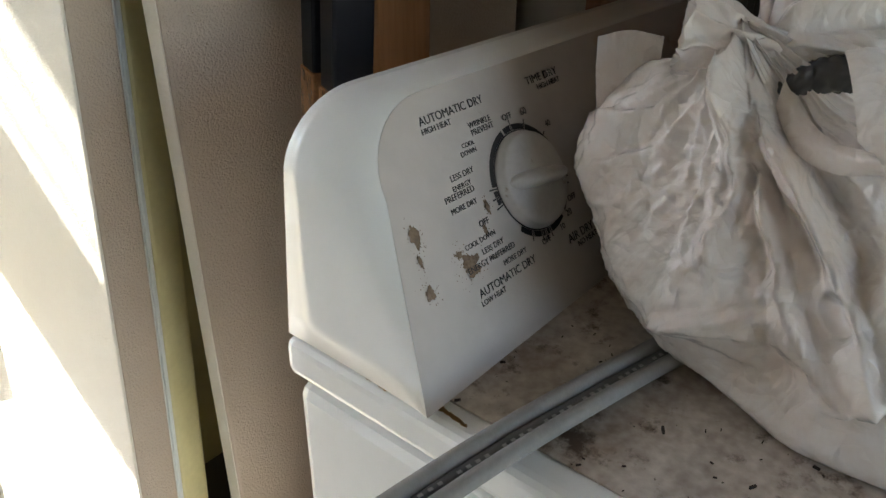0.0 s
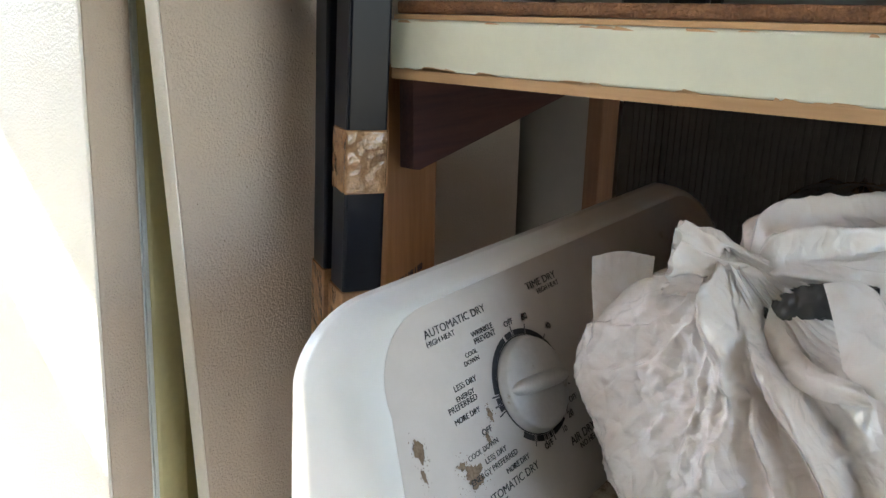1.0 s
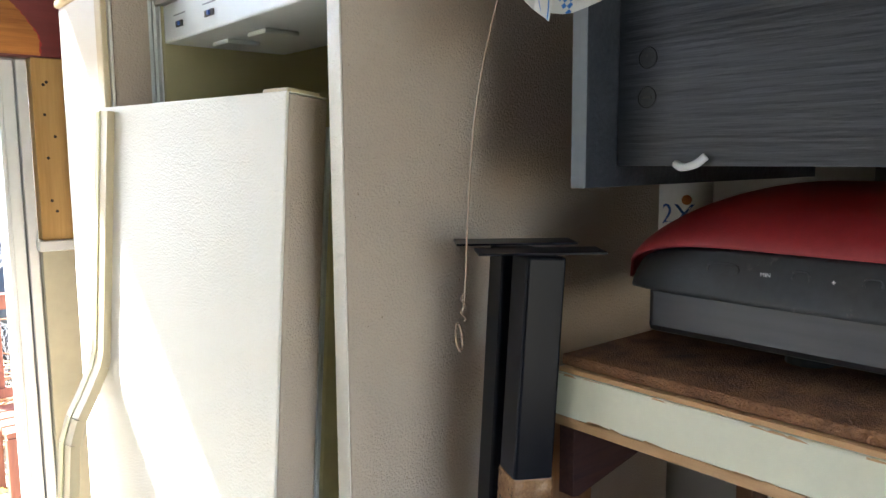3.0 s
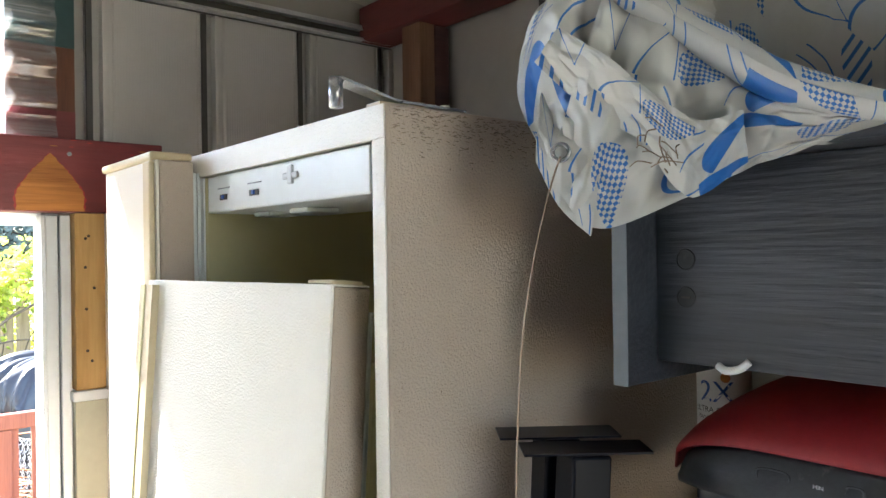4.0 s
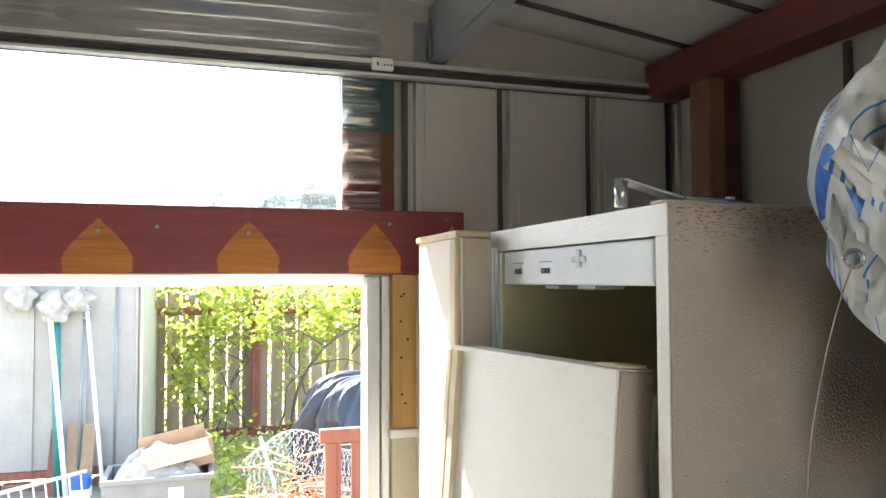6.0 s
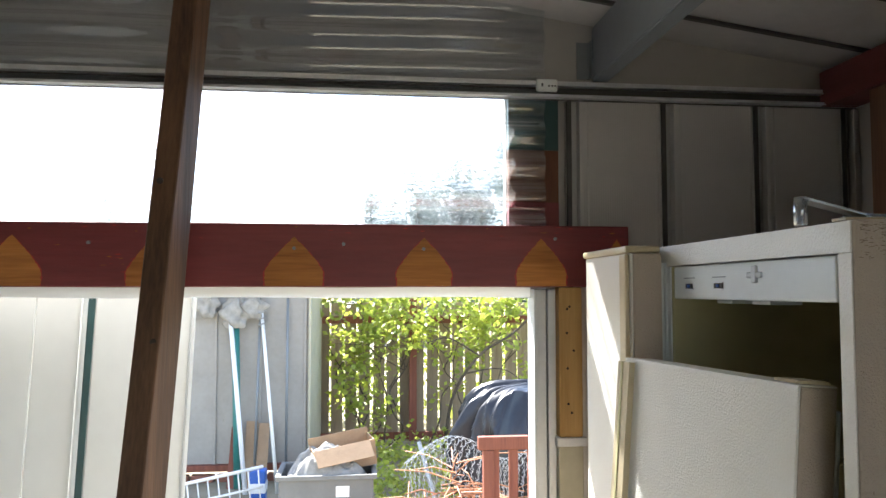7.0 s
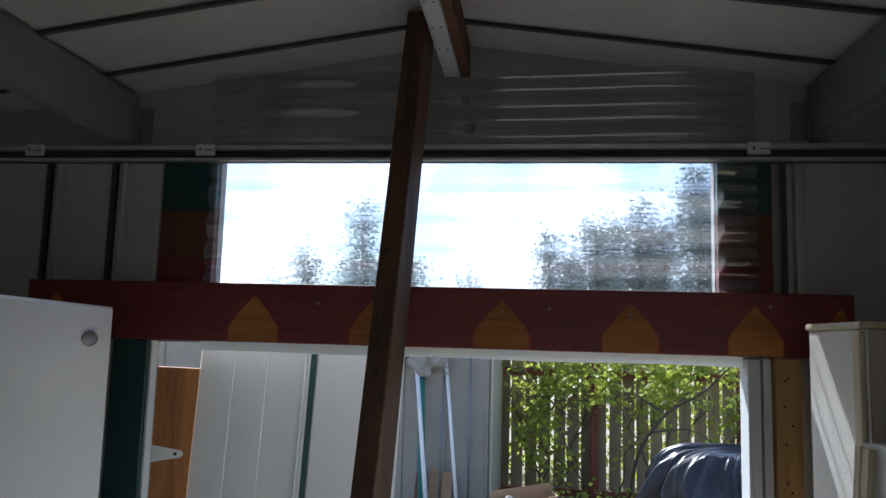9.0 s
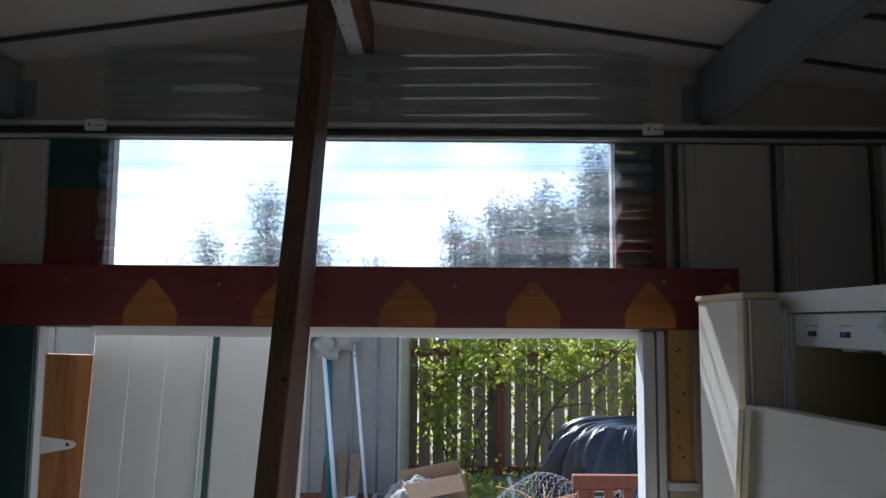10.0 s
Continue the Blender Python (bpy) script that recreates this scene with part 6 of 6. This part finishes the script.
part("roof", boxed(-4.4, -0.2, 7.3, 9.4, 1.9, 1.95), SEAM_AND_SHADE, house)
for k in range(12):
    xs = -3.0 + 0.235 * k
    part("brick", boxed(xs, xs + 0.21, 7.45, 7.54, -0.1, -0.035, 0.005), BRICK, house)
# rag bundles on hooks
for (x, z, s) in ((-1.19, 1.52, 0.105), (-1.02, 1.58, 0.085), (-1.47, 1.61, 0.10)):
    rg = thing("hanging_rag", "pale cloth rag bundled on a hook", "cloth", (x, 7.4, z), "hanging rags")
    def cloth(u, v, x=x, z=z, s=s):
        a = 2 * math.pi * u
        r = s * (0.15 + 0.85 * math.sin(math.pi * (0.1 + 0.75 * v))) * (1 + 0.3 * math.sin(5 * a + 4 * v) + 0.9 * noise.noise((math.cos(a) * 2 + x, math.sin(a) * 2, v * 3)))
        return Vector((x + r * math.cos(a), 7.42 + 0.45 * r * math.sin(a) - 0.02, z + s - 2.7 * s * v))
    part("cloth", grid_mesh(30, 14, cloth), CLOTH, rg, "", True)


def tool(name, label, foot, head, r, m, kind="handle"):
    th = thing(name, label, "garden tool", foot, "leaning garden tools")
    part("handle", tube(bmesh.new(), [foot, head], r, 10), m, th, "", True)
    return th


t1 = tool("rake", "rake with a dark teal handle leaning on the wall", (-1.12, 7.20, -0.1), (-1.20, 7.45, 1.45), 0.036, TEAL_PALE)
t2 = tool("broom", "white-handled broom leaning on the wall", (-1.02, 6.98, -0.1), (-1.24, 7.40, 1.45), 0.021, WHITE)
t3 = tool("hoe", "hoe with a dull grey handle leaning on the wall", (-0.985, 7.25, -0.1), (-0.965, 7.44, 1.50), 0.012, CHANNEL)
t4 = tool("shovel", "shovel with a pale wooden handle leaning on the wall", (-0.745, 7.0, -0.1), (-0.955, 7.42, 1.52), 0.016, NYLON)
t5 = tool("pipe", "thin grey pipe upright against the wall", (-0.71, 7.40, -0.1), (-0.712, 7.46, 1.66), 0.012, CHANNEL)
cord = part("cord", tube(bmesh.new(), [Vector((-0.945 + 0.035 * math.cos(k * 0.7), 7.38 + 0.03 * math.sin(k * 0.7), 1.34 + 0.006 * k)) for k in range(30)], 0.006, 5), CLOTH, t4, "twine wrapped round the handle")
for i, (x0, x1, z1, m) in enumerate(((-1.22, -1.12, 0.42, RUSTY), (-1.085, -0.98, 0.47, CARD), (-0.97, -0.87, 0.45, CARD))):
    bd = thing("scrap_board", "short scrap board propped against the wall", "board", (x0, 7.3, -0.1), "scrap boards")
    part("board", bar(bmesh.new(), ((x0 + x1) / 2, 7.20, -0.1), ((x0 + x1) / 2 + 0.01, 7.40, z1), x1 - x0, 0.014, Vector((1, 0, 0)), 0.002), m, bd)
pail = thing("blue_container", "blue and white labelled container near the wall", "container", (-0.86, 6.6, -0.1))
part("body", boxed(-0.93, -0.80, 6.55, 6.70, -0.1, 0.20, 0.01), BLUE, pail)
part("label_band", boxed(-0.934, -0.796, 6.545, 6.705, 0.02, 0.10, 0.004), WHITE, pail)
rack = thing("wire_rack", "white wire rack standing in front of the outbuilding", "rack", (-1.2, 6.35, -0.1))
for k, (dz, r) in enumerate(((0.0, 0.014), (-0.16, 0.010), (-0.30, 0.010))):
    part("rail", tube(bmesh.new(), [(-1.75, 6.32, 0.10 + dz), (-0.80, 6.42, 0.27 + dz)], r, 8), NYLON, rack, "", True)
for k in range(12):
    x = -1.70 + 0.078 * k
    z = 0.10 + 0.179 * (x + 1.75)
    part("wire", tube(bmesh.new(), [(x, 6.32 + 0.105 * (x + 1.75), z), (x + 0.03, 6.34 + 0.105 * (x + 1.75), -0.1)], 0.006, 6), NYLON, rack, "", True)

# tote with rubbish
tote = thing("plastic_tote", "grey plastic storage tote full of rags and card", "storage box", (-0.25, 6.0, -0.1))
TX0, TX1, TY0, TY1, TZ0, TZ1 = -0.62, 0.08, 5.85, 6.3, -0.1, 0.32
shell = bmesh.new()
for a in ((TX0, TX1, TY0, TY0 + 0.012), (TX0, TX1, TY1 - 0.012, TY1), (TX0, TX0 + 0.012, TY0 + 0.012, TY1 - 0.012), (TX1 - 0.012, TX1, TY0 + 0.012, TY1 - 0.012)):
    box(shell, *a, TZ0, TZ1)
box(shell, TX0 + 0.012, TX1 - 0.012, TY0 + 0.012, TY1 - 0.012, TZ0, TZ0 + 0.012)
part("shell", shell, TOTE, tote)
rimb = bmesh.new()
for a in ((TX0 - 0.025, TX1 + 0.025, TY0 - 0.025, TY0), (TX0 - 0.025, TX1 + 0.025, TY1, TY1 + 0.025), (TX0 - 0.025, TX0, TY0, TY1), (TX1, TX1 + 0.025, TY0, TY1)):
    box(rimb, *a, TZ1 - 0.03, TZ1 + 0.004, 0.003)
part("rim", rimb, TOTE, tote, "pale rim")
part("label_plate", boxed(-0.20, -0.10, TY0 - 0.004, TY0 - 0.001, 0.16, 0.24), WHITE, tote, "white paper label")
rags = thing("rag_pile", "heap of dirty rags and sacking in the tote", "cloth", (-0.3, 6.07, 0.3))
part("sacking", grid_mesh(50, 40, lambda u, v: Vector((TX0 + 0.03 + 0.62 * u, TY0 + 0.03 + 0.38 * v, 0.22 + 0.27 * math.sin(math.pi * u) ** 0.7 * math.sin(math.pi * v) ** 0.5 + 0.07 * noise.noise((u * 5, v * 4, 3)) + 0.03 * noise.noise((u * 14, v * 12, 5))))), CLOTH, rags, "", True)
cardb = thing("cardboard_box", "crushed cardboard box on the tote", "box", (-0.05, 5.98, 0.32))
CM = pose(-0.12, 6.05, 0.31, 6, -8, 14)
for nm, a in (("panel", (-0.24, 0.24, -0.012, -0.004, 0.0, 0.20)), ("panel", (-0.24, 0.24, 0.20, 0.208, 0.0, 0.24)), ("panel", (-0.24, -0.232, -0.004, 0.20, 0.0, 0.19)), ("panel", (0.232, 0.24, -0.004, 0.20, 0.0, 0.20)), ("base", (-0.24, 0.24, -0.004, 0.20, 0.0, 0.006))):
    part(nm, box(bmesh.new(), *a, 0.001, CM), CARD, cardb)
part("flap", box(bmesh.new(), -0.24, 0.20, -0.15, 0.0, -0.003, 0.003, 0.001, CM @ pose(0, -0.01, 0.20, 38, 0, 0)), CARD, cardb)

# tarp heap and chicken wire
heap = thing("tarp_heap", "black plastic tarp draped over a heap", "tarp", (1.35, 6.3, -0.1))


def tarp(u, v):
    a = 2 * math.pi * u
    ca, sa = math.cos(a), math.sin(a)
    e = v * math.pi / 2
    q = Vector((ca, sa, v * 0.5))
    side = math.cos(e) ** 0.35
    fold = 0.19 * ridge_wave(15 * a + 5 * noise.noise((ca * 1.5, sa * 1.5, v))) + 0.10 * ridge_wave(37 * a + 6 * noise.noise((ca * 3, sa * 3, v * 1.5)))
    r = 0.84 * side * (0.84 + 0.16 * noise.noise((ca * 2, sa * 2, v * 2)) + fold * (1 - 0.6 * v) + 0.12 * creases(q, 2.4))
    z = -0.1 + 0.97 * math.sin(e) ** 0.62 * (1 + 0.08 * noise.noise((ca * 2.4, sa * 2.4, v * 2 + 4))) + 0.05 * creases(q, 4) * math.sin(e)
    return Vector((1.60 + r * ca, 6.55 + 0.75 * r * sa, z))


part("sheet", grid_mesh(300, 90, tarp), TARP, heap, "", True)
mesh_wire = bmesh.new()


def net(u, v):
    """A slack roll of wire netting in front of the heap."""
    a = math.pi * (0.05 + 0.9 * v)
    r = 0.50 + 0.10 * math.sin(3 * u * math.pi) + 0.12 * noise.noise((u * 3, v * 3, 1))
    return Vector((0.32 + 1.45 * u + 0.10 * noise.noise((u * 4, v * 4, 7)), 5.55 - r * math.cos(a) * 0.8 + 0.2 * u, -0.08 + r * 1.15 * math.sin(a)))


NU, NV = 34, 26
for i in range(NU):
    for j in range(NV):
        s = 0.5 if j % 2 else 0.0
        p = net((i + s) / NU, j / NV)
        for q in (net((i + s + 0.28) / NU, (j + 0.35) / NV), net((i + s - 0.28) / NU, (j + 0.35) / NV)):
            tube(mesh_wire, [p, q], 0.0024, 3)
        q = net((i + s + 0.28) / NU, (j + 0.35) / NV)
        tube(mesh_wire, [q, net((i + s + 0.28) / NU, (j + 1.0) / NV)], 0.0024, 3)
tagged(part("wire_netting", mesh_wire, NETTING, None, "tangled roll of galvanised hexagonal wire netting"), "", "wire netting")
TWIG = wood("orange_dry_twig", (0.42, 0.20, 0.10), (0.20, 0.09, 0.05), along="x")
twigs = bmesh.new()
for _ in range(420):
    x = wr.uniform(0.20, 1.2)
    p = Vector((x, wr.uniform(4.8, 5.4), -0.08 + wr.random() * 0.62 * max(0.1, 1 - abs(x - 0.62) / 0.55)))
    d = Vector((wr.gauss(0, 0.22), wr.gauss(0, 0.2), wr.gauss(0.02, 0.06)))
    tube(twigs, [p, p + d * 0.5 + Vector((0, 0, 0.03)), p + d], 0.006, 4, 0.003)
tagged(part("twig_pile", twigs, TWIG, None, "pile of reddish dry twigs by the netting"), "", "twigs", "", "stuff")

# slatted bench back
bench = thing("garden_bench", "red-brown slatted wooden garden bench", "bench", (1.2, 4.3, -0.1))
BX0, BX1, BYB = 0.66, 1.85, 4.35
part("top_rail", boxed(BX0 - 0.03, BX1 + 0.03, BYB - 0.03, BYB + 0.02, 0.80, 0.875, 0.006), RUSTY, bench)
part("lower_rail", boxed(BX0, BX1, BYB - 0.02, BYB + 0.02, 0.36, 0.41, 0.004), RUSTY, bench)
for k in range(11):
    xs = BX0 + 0.04 + 0.108 * k
    part("slat", boxed(xs, xs + 0.052, BYB - 0.012, BYB + 0.010, 0.411, 0.799, 0.003), RUSTY, bench)
for k in range(4):
    part("seat_slat", boxed(BX0, BX1, BYB - 0.50 + 0.12 * k, BYB - 0.40 + 0.12 * k, 0.31, 0.335, 0.004), RUSTY, bench)
for xs in (BX0, BX1 - 0.06):
    for ys in (BYB - 0.50, BYB - 0.03):
        part("leg", boxed(xs, xs + 0.06, ys, ys + 0.055, -0.1, 0.308 if ys < BYB - 0.1 else 0.799, 0.004), RUSTY, bench)
hose2 = thing("grey_pipe", "pale bent pipe standing in the weeds", "pipe", (0.6, 6.6, -0.1))
part("tube", tube(bmesh.new(), curve_pts([(0.62, 6.4, -0.1), (0.56, 6.5, 0.12), (0.50, 6.6, 0.34), (0.48, 6.62, 0.40)], 5), 0.018, 10), ALU, hose2, "", True)


# far trees behind the fence
def far_tree(x, y, h, w, seed, dense):
    rr = random.Random(seed)
    th = thing("far_tree", "tall evergreen tree far behind the fence, haze painted into its colour", "tree", (x, y, -0.1), "distant trees")
    tk = bmesh.new()
    tube(tk, [(x, y, -0.1), (x + 0.1, y, h * 0.5), (x, y, h * 0.97)], 0.16, 8, 0.02)
    cs = []
    for k in range(70):
        z = h * (0.22 + 0.78 * rr.random())
        r = w * (1.05 - z / h) * rr.uniform(0.5, 1.15) + 0.1
        a = rr.uniform(0, 6.28)
        tip = Vector((x + r * math.cos(a), y + r * math.sin(a), z - 0.10 * r))
        tube(tk, [(x, y, z), tip], 0.035, 5, 0.01)
        cs += [Vector((x, y, z)).lerp(tip, t) for t in (0.45, 0.75, 1.0)]
    part("trunk", tk, BARK, th)
    cb = bmesh.new()
    leaves(cb, cs, int(dense * 1.35), 0.18, 0.30, rr, 1.0)
    part("crown", cb, LEAF_HAZED, th)


for a in ((-9.6, 27, 3.6, 1.6, 11, 800), (-7.4, 29, 3.8, 1.6, 12, 800), (1.2, 29, 4.2, 1.6, 13, 900), (2.9, 29, 4.8, 1.5, 14, 900), (4.5, 29, 5.2, 1.5, 15, 900), (-8.6, 27, 4.9, 1.1, 1, 900), (-6.2, 26, 6.0, 1.2, 2, 1300), (-4.8, 28, 4.6, 1.4, 3, 900), (0.4, 27, 5.2, 1.3, 4, 1000), (2.0, 26, 5.6, 1.6, 5, 1300), (3.6, 27, 6.6, 1.8, 6, 1600), (5.4, 26, 7.6, 2.0, 7, 2200), (7.0, 26, 7.9, 1.9, 8, 2200), (8.6, 27, 7.4, 1.8, 9, 1500), (-2.6, 30, 4.0, 1.5, 10, 700), (1.1, 26, 4.6, 1.9, 16, 1200), (2.8, 28, 6.0, 2.2, 17, 1500), (4.4, 27, 5.8, 2.2, 18, 1500), (6.2, 28, 7.4, 2.4, 19, 1800), (7.9, 27, 7.0, 2.4, 20, 1800), (9.6, 28, 7.2, 2.4, 21, 1500), (-7.0, 28, 4.4, 1.9, 22, 900), (-5.4, 27, 4.2, 1.6, 23, 900)):
    far_tree(*a)
